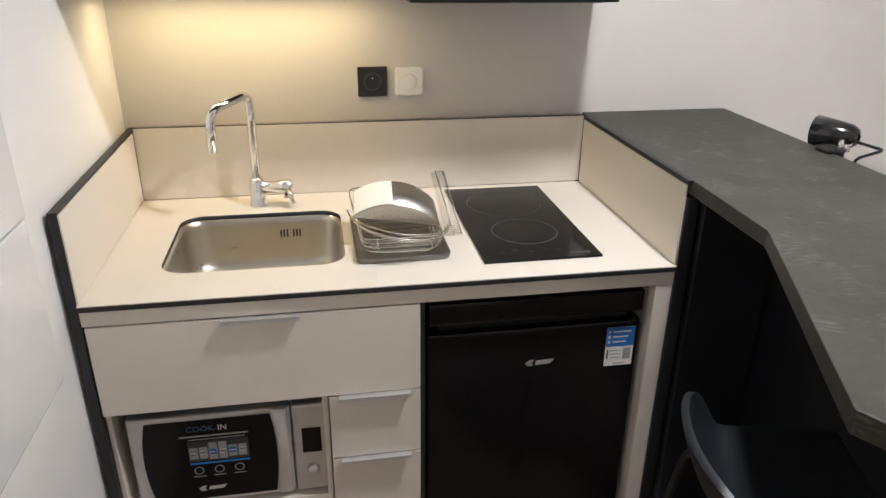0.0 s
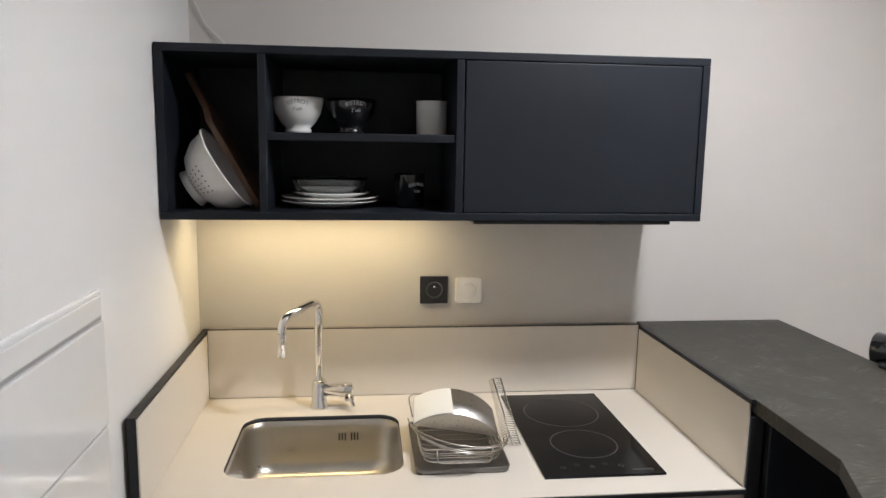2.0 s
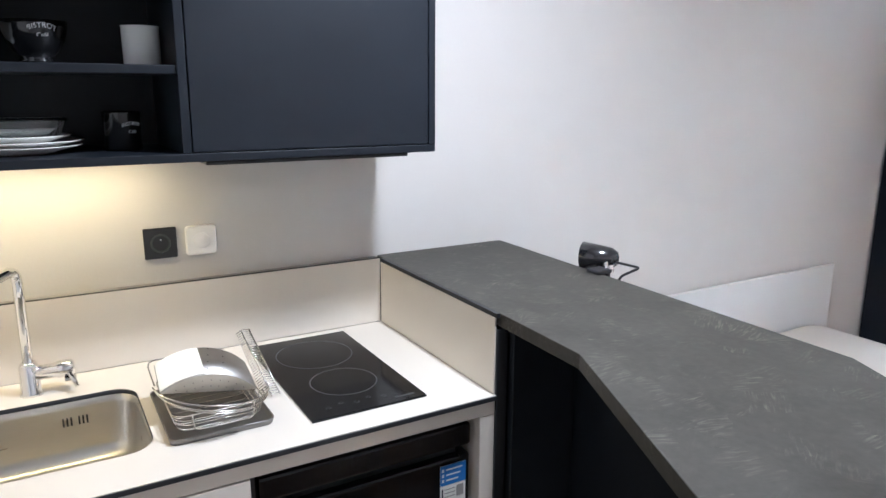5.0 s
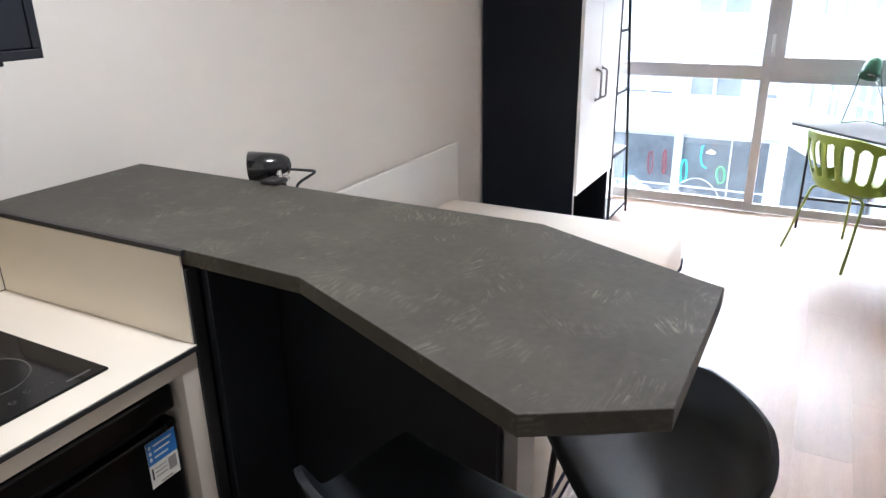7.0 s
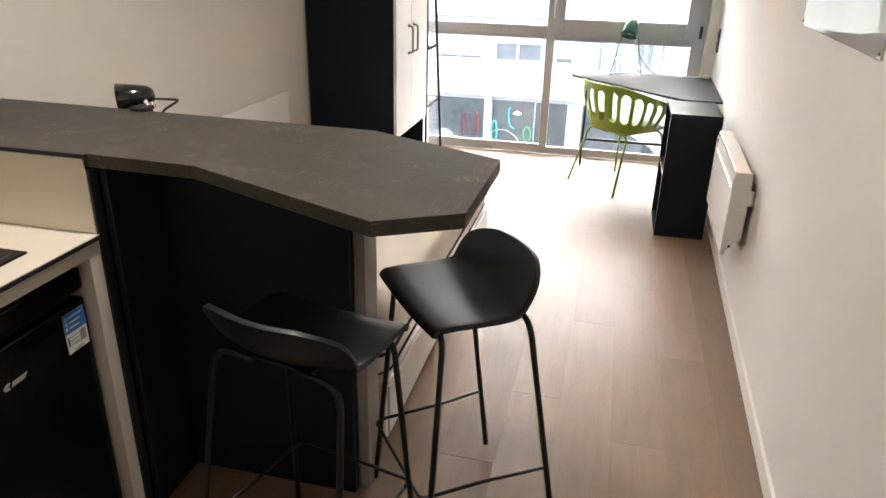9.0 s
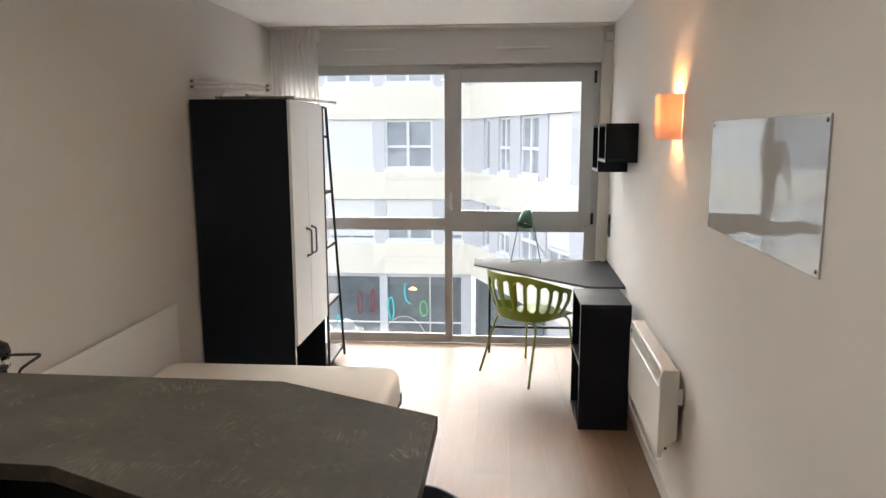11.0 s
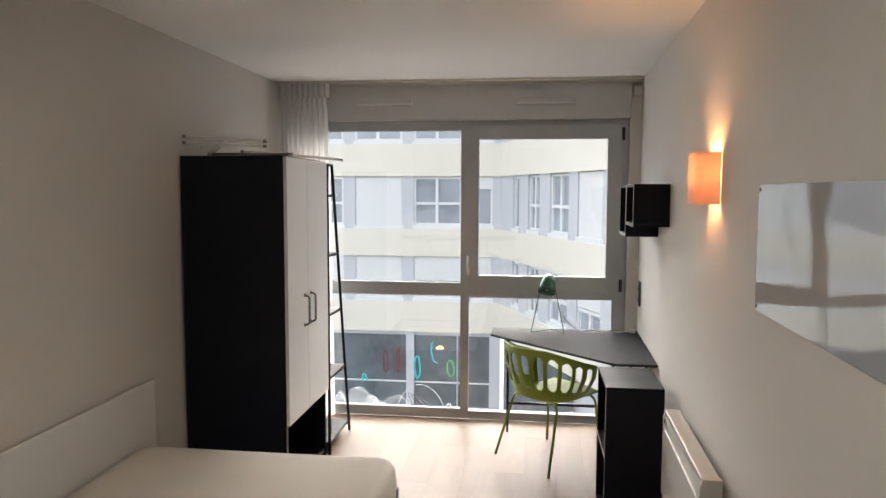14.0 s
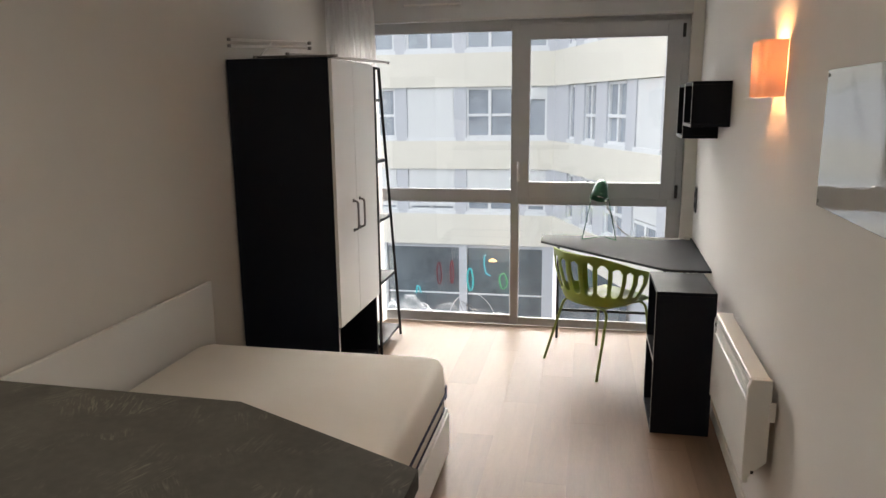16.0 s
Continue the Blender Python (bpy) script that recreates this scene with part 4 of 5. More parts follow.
# ---- breakfast bar ----
bt = thing("bar_counter", "slate-grey laminate breakfast bar on dark panels", "bar counter", pose(0, 0, 0))
BAR = [(1.029, 2.184), (1.029, 1.490), (1.018, 1.203), (0.796, 0.698), (0.892, 0.535), (1.292, 0.531), (1.478, 0.920), (1.503, 2.184)]
part("top", prism(BAR, 1.073, 1.106, 0.0015), M_SLATE, bt)
part("side_panel", box(1.056, 1.250, 1.474, 1.494, 0.0, 1.072), M_DARK, bt)
part("back_panel", box(1.256, 1.288, 0.925, 2.180, 0.0, 1.072), M_DARK, bt, "dark upright panel carrying the bar")
part("end_post", box(1.290, 1.392, 0.890, 0.924, 0.0, 1.072), M_GREYBOARD, bt, "grey-brown end post")
part("bed_side_panel", box(1.372, 1.392, 0.925, 2.180, 0.0, 1.072), M_DOORWHITE, bt)

cl = thing("clip_lamp", "small black clip-on spotlight clamped to the bar edge", "clip lamp", pose(1.497, 1.708, 1.106, 0, 0, 0))
hm = pose(0.052, 0.022, 0.026, 86, 0, 30)
part("shade", moved(lathe([(0.008, -0.058), (0.020, -0.055), (0.031, -0.040), (0.039, 0.000), (0.0465, 0.048), (0.045, 0.050), (0.042, 0.046), (0.035, 0.0), (0.0, -0.042)], 32, False, False), hm @ pose(0, 0, 0, 180, 0, 0)), M_BLKCER, cl)
part("joint", join(moved(lathe([(0.007, -0.007), (0.0145, -0.007), (0.0145, 0.007), (0.007, 0.007)], 22, False, False), pose(0.040, -0.026, 0.012, 70, 0, 30)), moved(lathe([(0.006, -0.006), (0.012, -0.006), (0.012, 0.006), (0.006, 0.006)], 22, False, False), pose(0.030, -0.052, 0.010, 70, 0, 60)), tube([(0.058, -0.030, 0.016), (0.014, -0.044, 0.008)], 0.0055)), M_CHROME, cl, "chrome swivel joint")
part("clamp", join(box(-0.030, 0.024, -0.066, -0.012, 0.0006, 0.013, 0.006), box(0.012, 0.026, -0.058, -0.020, -0.055, 0.004, 0.004), box(-0.02, 0.026, -0.058, -0.020, -0.058, -0.046, 0.004)), M_BLACK, cl)
part("cord", tube(rounded([(0.066, -0.034, 0.022), (0.085, -0.112, 0.020), (0.050, -0.072, -0.010), (0.044, -0.060, -0.06), (0.046, -0.05, -0.20), (0.046, -0.04, -0.60)], 0.012), 0.0040, 8), M_BLACK, cl)

# ---- bar stools ----


def stool(m):
    s = thing("bar_stool", "black moulded bar stool on thin steel legs", "bar stool", m, group="bar stools")
    # one shell: flat seat curling up into a low rounded back; +y is its front
    side_line = [(0.185, 0.716), (0.180, 0.729), (0.165, 0.736), (0.12, 0.737), (0.06, 0.734), (0.01, 0.732), (-0.03, 0.733), (-0.06, 0.737), (-0.082, 0.744),
                 (-0.100, 0.756), (-0.114, 0.772), (-0.125, 0.792), (-0.133, 0.812), (-0.139, 0.830), (-0.143, 0.844), (-0.146, 0.854), (-0.148, 0.861), (-0.149, 0.866), (-0.150, 0.869)]
    k = 20
    rows = []
    for yy, zz in side_line:
        q = max(0.0, (zz - 0.744) / 0.1255) if yy < -0.07 else 0.0
        zz = 0.744 + (zz - 0.744) * 0.90 if q else zz
        half = 0.196 * (1 - 0.80 * min(1.0, q) ** 4.5) ** 0.5 if q else 0.194 - 0.03 * max(0, yy - 0.05)
        bend = min(1.0, max(0.0, (-0.02 - yy) / 0.11))
        rows.append([(half * w, yy + 1.4 * (half * w) ** 2 * bend * bend * (3 - 2 * bend), zz + 0.012 * w * w * (1 - q)) for w in [-1 + 2 * j / k for j in range(k + 1)]])
    bm = loft(rows, closed=False)
    sh = part("seat", bm, M_STOOL, s, "one-piece black seat shell with low back")
    sh.modifiers.new("thick", "SOLIDIFY").thickness = 0.014
    bev = sh.modifiers.new("soft_edge", "BEVEL")
    bev.width, bev.segments, bev.limit_method, bev.angle_limit = 0.004, 2, "ANGLE", radians(50)
    for sx in (-1, 1):
        for top, foot in (((0.166, 0.145), (0.206, 0.200)), ((0.176, -0.092), (0.217, -0.205))):
            part("leg", tube(rounded([(sx * 0.06, top[1], 0.716), (sx * top[0], top[1], 0.716), (sx * foot[0], foot[1], 0.004)], 0.060), 0.0080, 10), M_LEG, s)
        part("foot_rest", tube([(sx * 0.183, 0.170, 0.24), (sx * 0.186, 0.0, 0.24), (sx * 0.202, -0.167, 0.24)], 0.0050, 8), M_LEG, s)
    part("foot_rest", tube(rounded([(-0.184, 0.168, 0.24), (-0.178, 0.205, 0.238), (0.178, 0.205, 0.238), (0.184, 0.168, 0.24)], 0.03), 0.0050, 8), M_LEG, s)
    part("mount", box(-0.09, 0.09, -0.080, 0.125, 0.708, 0.716, 0.002), M_LEG, s)
    return s


st1 = stool(pose(0.936, 0.926, 0, 0, 0, -103))
copy_thing(st1, pose(1.300, 0.603, 0, 0, 0, 37.7))

# ---- bed ----
bed = thing("bed", "low white divan bed base with headboard panel along the wall", "bed", pose(0, 0, 0))
part("base", box(1.500, 3.390, 0.905, 2.150, 0.015, 0.245, 0.006), M_DOORWHITE, bed)
for x0 in (1.520, 2.460):
    part("drawer_front", box(x0, x0 + 0.915, 0.894, 0.9045, 0.040, 0.228, 0.003), M_DOORWHITE, bed)
part("plinth", box(1.54, 3.36, 0.92, 2.14, 0.0, 0.015, 0), M_DARK, bed)
hb = thing("headboard", "plain white headboard panel fixed along the wall", "headboard", pose(0, 0, 0))
part("panel", box(1.510, 3.517, NORTH - 0.030, NORTH - 0.013, 0.10, 0.779, 0.001), M_DOORWHITE, hb)
part("edge_band", box(1.510, 3.520, NORTH - 0.0305, NORTH - 0.0125, 0.779, 0.782, 0.0006), M_TRIM, hb)
part("edge_band", box(3.517, 3.520, NORTH - 0.0305, NORTH - 0.0125, 0.10, 0.779, 0.0006), M_TRIM, hb)
for x in (1.75, 2.5, 3.3):
    part("bracket", box(x - 0.03, x + 0.03, NORTH - 0.013, NORTH - 0.001, 0.45, 0.60, 0.001), M_GREYBOARD, hb)
mt = thing("mattress", "bare cream mattress with navy piping on the bed", "mattress", pose(0, 0, 0))
MX0, MX1, MY0, MY1 = 1.505, 3.378, 0.905, 2.145
part("core", loft([rrect(MX0 + i, MX1 - i, MY0 + i, MY1 - i, max(0.02, 0.075 - i * 0.5), z) for i, z in
                   ((0.030, 0.2455), (0.006, 0.262), (0.0, 0.290), (-0.004, 0.330), (-0.002, 0.420), (0.004, 0.475), (0.018, 0.502), (0.045, 0.514), (0.12, 0.520), (0.35, 0.523))]), M_MATTRESS, mt)
part("piping", tube(rrect(MX0 - 0.005, MX1 + 0.005, MY0 - 0.005, MY1 + 0.005, 0.075, 0.345), 0.0065, 8, True), M_NAVY, mt, "navy piping round the side")
part("piping", tube(rrect(MX0 - 0.001, MX1 + 0.001, MY0 - 0.001, MY1 + 0.001, 0.075, 0.272), 0.004, 8, True), M_NAVY, mt)
part("side_tag", box(3.300, 3.335, 0.896, 0.9, 0.325, 0.385, 0.001), M_NAVY, mt, "small navy cloth tag")

# ---- wardrobe ----
wd = thing("wardrobe", "black wardrobe with two white doors and an open lower shelf", "wardrobe", pose(0, 0, 0))
WX0, WX1, WY0, WZ = 3.862, 4.596, 1.605, 1.898
part("side", box(WX0, WX0 + 0.022, WY0 + 0.004, NORTH - 0.014, 0.0, WZ), M_BLACKWOOD, wd)
part("side", box(WX1 - 0.022, WX1, WY0 + 0.004, NORTH - 0.014, 0.0, WZ), M_BLACKWOOD, wd)
part("top", box(WX0 + 0.022, WX1 - 0.022, WY0 + 0.004, NORTH - 0.014, WZ - 0.022, WZ), M_BLACKWOOD, wd)
part("bottom", box(WX0 + 0.022, WX1 - 0.022, WY0 + 0.01, NORTH - 0.014, 0.05, 0.072), M_BLACKWOOD, wd)
part("plinth", box(WX0 + 0.022, WX1 - 0.022, WY0 + 0.03, WY0 + 0.045, 0.0, 0.05), M_BLACKWOOD, wd)
part("shelf", box(WX0 + 0.022, WX1 - 0.022, WY0 + 0.01, NORTH - 0.014, 0.440, 0.462), M_BLACKWOOD, wd)
part("back", box(WX0 + 0.022, WX1 - 0.022, NORTH - 0.022, NORTH - 0.016, 0.072, WZ - 0.022), M_BLACKWOOD, wd)
part("front_edge", box(WX0 + 0.001, WX0 + 0.021, WY0 + 0.001, WY0 + 0.004, 0.0, 0.448, 0.0005), M_EDGE, wd)
for x0, x1, hx in ((WX0 + 0.004, 4.196, 4.132), (4.200, WX1 - 0.004, 4.244)):
    d = part("door", box(x0, x1, WY0 - 0.016, WY0 + 0.003, 0.452, WZ - 0.006, 0.0015), M_DOORWHITE, wd, "plain white wardrobe door")
    part("handle", join(tube(rounded([(hx, WY0 - 0.016, 1.125), (hx, WY0 - 0.046, 1.118), (hx, WY0 - 0.046, 0.962), (hx, WY0 - 0.016, 0.955)], 0.016), 0.006), tube([(hx, WY0 - 0.0162, 1.125), (hx, WY0 - 0.022, 1.125)], 0.011), tube([(hx, WY0 - 0.0162, 0.955), (hx, WY0 - 0.022, 0.955)], 0.011)), M_TRAY, d, "dark metal bow handle")

dryer = thing("folded_drying_rack", "folded white tubular drying rack lying on the wardrobe", "drying rack", pose(0, 0, WZ))
for a, b, r, mm in (((3.885, 2.165, 0.104), (3.990, 1.745, 0.082), 0.0075, M_PLASTIC), ((3.885, 2.165, 0.072), (3.990, 1.745, 0.056), 0.0075, M_PLASTIC),
                    ((3.88, 2.02, 0.010), (3.96, 1.59, 0.012), 0.007, M_TRAY), ((3.93, 1.86, 0.026), (4.08, 1.66, 0.020), 0.007, M_PLASTIC),
                    ((3.98, 1.64, 0.012), (4.65, 1.510, 0.012), 0.008, M_PLASTIC), ((4.20, 2.10, 0.010), (4.55, 1.80, 0.010), 0.008, M_PLASTIC)):
    t_ = part("tube", tube([a, b], r), mm, dryer)
    d_ = (Vector(b) - Vector(a)).normalized() * 0.016
    for p, s in ((Vector(a), 1), (Vector(b), -1)):
        part("end_cap", tube([p - d_ * s * 0.2, p + d_ * s], r * 1.18), M_GREYBOARD, t_)
part("cross_tube", tube([(3.925, 2.02, 0.006), (3.940, 1.94, 0.090)], 0.005), M_PLASTIC, dryer)

ls = thing("ladder_shelf", "narrow black metal ladder shelf beside the wardrobe", "ladder shelf", pose(0, 0, 0))
for y in (1.600, 2.060):
    part("front_rail", tube([(5.135, y, 0.004), (4.742, y, 1.885)], 0.010, 8), M_LEG, ls)
    part("back_rail", tube([(4.640, y, 0.004), (4.640, y, 1.885)], 0.010, 8), M_LEG, ls)
    part("top_tie", tube([(4.640, y, 1.880), (4.742, y, 1.880)], 0.009, 8), M_LEG, ls)
for z in (0.075, 0.500, 0.915, 1.300, 1.685):
    xf = 5.135 - (5.135 - 4.742) * z / 1.885
    part("shelf", box(4.640, xf + 0.004, 1.600, 2.060, z - 0.010, z + 0.010), M_BLACKWOOD, ls)

# curtain
cur = thing("curtain", "white sheer curtain gathered beside the window", "curtain", pose(0, 0, 0))
rows = []
for z, amp, wdt in ((0.03, 0.034, 0.34), (0.6, 0.034, 0.33), (1.4, 0.032, 0.325), (2.0, 0.028, 0.315), (2.30, 0.022, 0.31), (2.36, 0.018, 0.30), (2.395, 0.016, 0.305)):
    rows.append([(WIN - 0.155 + amp * math.sin(k * 0.98 + 0.4 * math.sin(z * 2 + k)), NORTH - 0.025 - (wdt + 0.05) * k / 60, z) for k in range(61)])
part("fabric", loft(rows, closed=False), M_CURTAIN, cur)
band = []
for z, amp in ((2.393, 0.010), (2.405, 0.013), (2.44, 0.012), (2.475, 0.014), (2.492, 0.018)):
    band.append([(WIN - 0.158 + amp * math.sin(k * 0.98 + 0.5), NORTH - 0.020 - 0.385 * k / 60, z + 0.003 * math.sin(k * 0.9)) for k in range(61)])
part("heading_tape", loft(band, closed=False), M_CURTAIN, cur, "gathered heading band")
part("rail_bracket", box(WIN - 0.12, WIN - 0.056, -0.440, -0.385, 2.385, 2.45, 0.003), M_TRIM, cur)
part("rail", box(WIN - 0.175, WIN - 0.130, -0.43, NORTH - 0.002, CEIL - 0.014, CEIL - 0.001, 0.003), M_TRIM, cur)

# ---- desk corner ----
desk = thing("desk", "dark grey corner desk top on a thin black steel frame", "desk", pose(0, 0, 0))
part("desktop", prism([(5.170, 0.590), (4.430, -0.150), (4.410, -0.185), (4.410, south(4.41) + 0.004), (5.425, south(5.425) + 0.004), (5.425, 0.590)], 0.707, 0.722, 0.002), mat("grey_desk_laminate", (0.046, 0.048, 0.055), 0.60, spec=0.12, var=0.12, scale=5, fine=120), desk)
for x, y in ((5.240, 0.470), (5.240, -0.380), (4.480, -0.170), (4.520, -0.370)):
    part("leg", tube([(x, y, 0.003), (x, y, 0.706)], 0.0095, 8), M_LEG, desk)
part("stretcher", tube([(5.240, 0.470, 0.215), (5.240, -0.380, 0.215)], 0.011, 8), M_LEG, desk)
cb = thing("low_shelf_unit", "narrow black open shelf unit standing by the desk", "shelf unit", pose(0, 0, 0, 0, 0, 0))
CX0, CX1, CY0, CY1, CZ = 3.810, 4.240, -0.345, -0.062, 0.746
part("top", box(CX0, CX1, CY0, CY1, CZ - 0.018, CZ), M_BLACKWOOD, cb)
part("bottom", box(CX0 + 0.018, CX1 - 0.018, CY0, CY1, 0.002, 0.020), M_BLACKWOOD, cb)
part("side", box(CX0, CX0 + 0.018, CY0, CY1, 0.002, CZ - 0.018), M_BLACKWOOD, cb)
part("side", box(CX1 - 0.018, CX1, CY0, CY1, 0.002, CZ - 0.018), M_BLACKWOOD, cb)
part("shelf", box(CX0 + 0.018, CX1 - 0.018, CY0 + 0.01, CY1, 0.374, 0.392), M_BLACKWOOD, cb)
part("back", box(CX0 + 0.018, CX1 - 0.018, CY0, CY0 + 0.01, 0.020, CZ - 0.018), M_BLACKWOOD, cb)
part("edge_band", box(CX0 + 0.001, CX0 + 0.017, CY1, CY1 + 0.0012, 0.004, CZ - 0.004, 0), M_EDGE, cb)
part("edge_band", box(CX0 + 0.017, CX1 - 0.017, CY1, CY1 + 0.0012, 0.375, 0.391, 0), M_EDGE, cb)

# green chair
ch = thing("desk_chair", "green plastic bucket chair with slotted back on green legs", "chair", pose(4.775, 0.200, 0, 0, 0, -137))


def chair_shell():
    """Seat and wrap-round back with tall slots; +y is the chair's front."""
    bm = bmesh.new()
    na, nz = 126, 44
    def back_point(a, v):
        # a: -1..1 round the back, v: 0..1 from seat to rim
        ang = radians(a * 118)
        top = 0.764 - 0.115 * max(0, abs(a) - 0.30) ** 1.2 / 0.60
        z = 0.435 + (top - 0.435) * v
        spread = 0.78 + 0.22 * min(1, v * 1.6) ** 0.7
        rx, ry = 0.290 * spread + 0.02 * v, 0.235 * spread + 0.03 * v
        reach = 1.0 if math.cos(ang) > 0 else 1.28
        return Vector((rx * math.sin(ang), -ry * math.cos(ang) * reach, z))
    slots = [-0.855, -0.70, -0.545, -0.39, -0.233, -0.078, 0.078, 0.233, 0.39, 0.545, 0.70, 0.855]
    grid_v = [[bm.verts.new(back_point(-1 + 2 * i / na, j / nz)) for j in range(nz + 1)] for i in range(na + 1)]
    for i in range(na):
        for j in range(nz):
            a, v = -1 + 2 * (i + 0.5) / na, (j + 0.5) / nz
            hole = False
            for s in slots:
                v0, v1 = 0.22, 0.86
                dv = max(0, v0 + 0.09 - v, v - (v1 - 0.09)) / 0.09
                if v0 < v < v1 and abs(a - s) < 0.052 * math.sqrt(max(0, 1 - dv * dv)):
                    hole = True
            if not hole:
                bm.faces.new((grid_v[i][j], grid_v[i + 1][j], grid_v[i + 1][j + 1], grid_v[i][j + 1]))
    # seat pan
    rim = [grid_v[i][0] for i in range(na + 1)]
    front = [bm.verts.new((0.205 - 0.41 * k / 12, 0.262 + 0.03 * math.sin(math.pi * k / 12), 0.440)) for k in range(13)]
    loop = rim + front
    mid = [bm.verts.new((p.co.x * 0.6, p.co.y * 0.6 + 0.01, 0.425)) for p in loop]
    for i in range(len(loop)):
        j = (i + 1) % len(loop)
        bm.faces.new((loop[i], loop[j], mid[j], mid[i]))
    bm.faces.new(mid)
    for f in bm.faces:
        f.smooth = True
    bmesh.ops.recalc_face_normals(bm, faces=bm.faces[:])
    return bm


csh = part("shell", chair_shell(), M_GREEN, ch, "green slotted plastic shell")
csh.modifiers.new("thick", "SOLIDIFY").thickness = 0.007
for sx in (-1, 1):
    part("seat_rail", tube([(sx * 0.150, -0.105, 0.416), (sx * 0.150, 0.215, 0.418)], 0.0075, 8), M_GREENTUBE, ch)
    part("leg", tube(rounded([(0, -0.105, 0.415), (sx * 0.195, -0.105, 0.415), (sx * 0.245, -0.225, 0.004)], 0.05), 0.0085, 10), M_GREENTUBE, ch)
    part("leg", tube(rounded([(0, 0.215, 0.418), (sx * 0.205, 0.215, 0.418), (sx * 0.245, 0.240, 0.004)], 0.05), 0.0085, 10), M_GREENTUBE, ch)

# desk lamp
dl = thing("desk_lamp", "dark green enamel desk lamp on a wire tripod", "desk lamp", pose(5.29, 0.185, 0.722))
feet = [(-0.030, 0.125, 0.004), (-0.040, -0.105, 0.004)]
for f, side in zip(feet, (0.050, -0.050)):
    part("leg", tube([f, (-0.010, side + 0.012, 0.325)], 0.0034, 8), M_LAMPGREEN, dl)
    part("hinge_nut", tube([(-0.010, side * 0.86 + 0.012, 0.325), (-0.010, side * 1.12 + 0.012, 0.325)], 0.007, 10), M_LAMPGREEN, dl)
part("base_wire", tube([feet[0], (0.100, -0.020, 0.004), feet[1]], 0.0034, 8), M_LAMPGREEN, dl)
hd = pose(-0.012, 0.012, 0.340, 10, 26, 0)
part("shade", moved(lathe([(0.0, 0.080), (0.018, 0.078), (0.034, 0.066), (0.050, 0.030), (0.060, -0.025), (0.063, -0.058), (0.060, -0.058), (0.055, -0.024), (0.045, 0.026), (0.0, 0.068)], 32, False, False), hd), M_LAMPGREEN, dl)
part("bulb", moved(lathe([(0.0, -0.045), (0.018, -0.035), (0.022, -0.015), (0.012, 0.015), (0.012, 0.05)], 20, False, False), hd), M_LAMPWHITE, dl)
part("cord", tube(rounded([(0.02, 0.0, 0.31), (0.04, -0.10, 0.10), (0.06, -0.20, 0.004), (0.03, -0.36, 0.004), (0.06, -0.46, 0.004), (0.09, -0.58, 0.006)], 0.08), 0.0042, 8), M_CABLE, dl, "white cord")
pg = solid("power_plug", join(box(-0.02, 0.02, -0.02, 0.02, 0.0005, 0.026, 0.006), tube(rounded([(0.0, 0.0, 0.012), (-0.03, 0.10, 0.004), (0.03, 0.22, 0.004), (0.06, 0.30, 0.004)], 0.05), 0.003)), M_PLASTIC, "white plug and cable lying on the desk", "plug", m=pose(5.36, -0.40, 0.722))

# ---- south wall things ----
wl = thing("wall_lamp", "lit cream fabric wall lamp with warm glow above and below", "wall lamp", on_south(3.135, 1.765))


def half_round(rx, ry, z0, z1, n=8):
    prof = []
    for q in (0.001, ry * 0.35, ry - 0.030):
        prof.append((rx, q))
    for i in range(n + 1):
        a = 0.5 * math.pi * i / n
        prof.append((rx - 0.034 + 0.034 * math.cos(a), ry - 0.030 + 0.034 * math.sin(a)))
    prof += [(-x, y) for x, y in reversed(prof)]
    return loft([[(x, y, z0) for x, y in prof], [(x, y, z1) for x, y in prof]], closed=False, smooth=False)


part("shade", half_round(0.088, 0.088, -0.098, 0.098), M_SHADE, wl, "cream fabric half shade").modifiers.new("thick", "SOLIDIFY").thickness = 0.0015
part("bracket", box(-0.025, 0.025, 0.001, 0.014, -0.05, 0.05), M_PLASTIC, wl)
part("holder", tube([(0, 0.012, -0.03), (0, 0.040, -0.03), (0, 0.040, -0.005)], 0.010), M_PLASTIC, wl)
glow = new("lamp_glow", bpy.data.lights.new("lamp_glow", "POINT"))
glow.parent = wl
glow.data.energy, glow.data.color, glow.data.shadow_soft_size = 1.22, (1.0, 0.52, 0.22), 0.018
glow.location = (0.0, 0.024, 0.02)

wb = thing("glossy_panel", "glossy white panel screwed flat to the wall", "whiteboard", on_south(2.045, 1.545))
part("sheet", box(-0.487, 0.487, 0.001, 0.006, -0.190, 0.190, 0.001), M_BOARD, wb)
for sx in (-0.472, 0.472):
    for sz in (-0.175, 0.175):
        part("screw", moved(lathe([(0.0055, 0.0), (0.0055, 0.002), (0.003, 0.0035), (0.0, 0.0035)], 14, False, False), pose(sx, 0.006, sz, -90, 0, 0)), M_TRAY, wb)

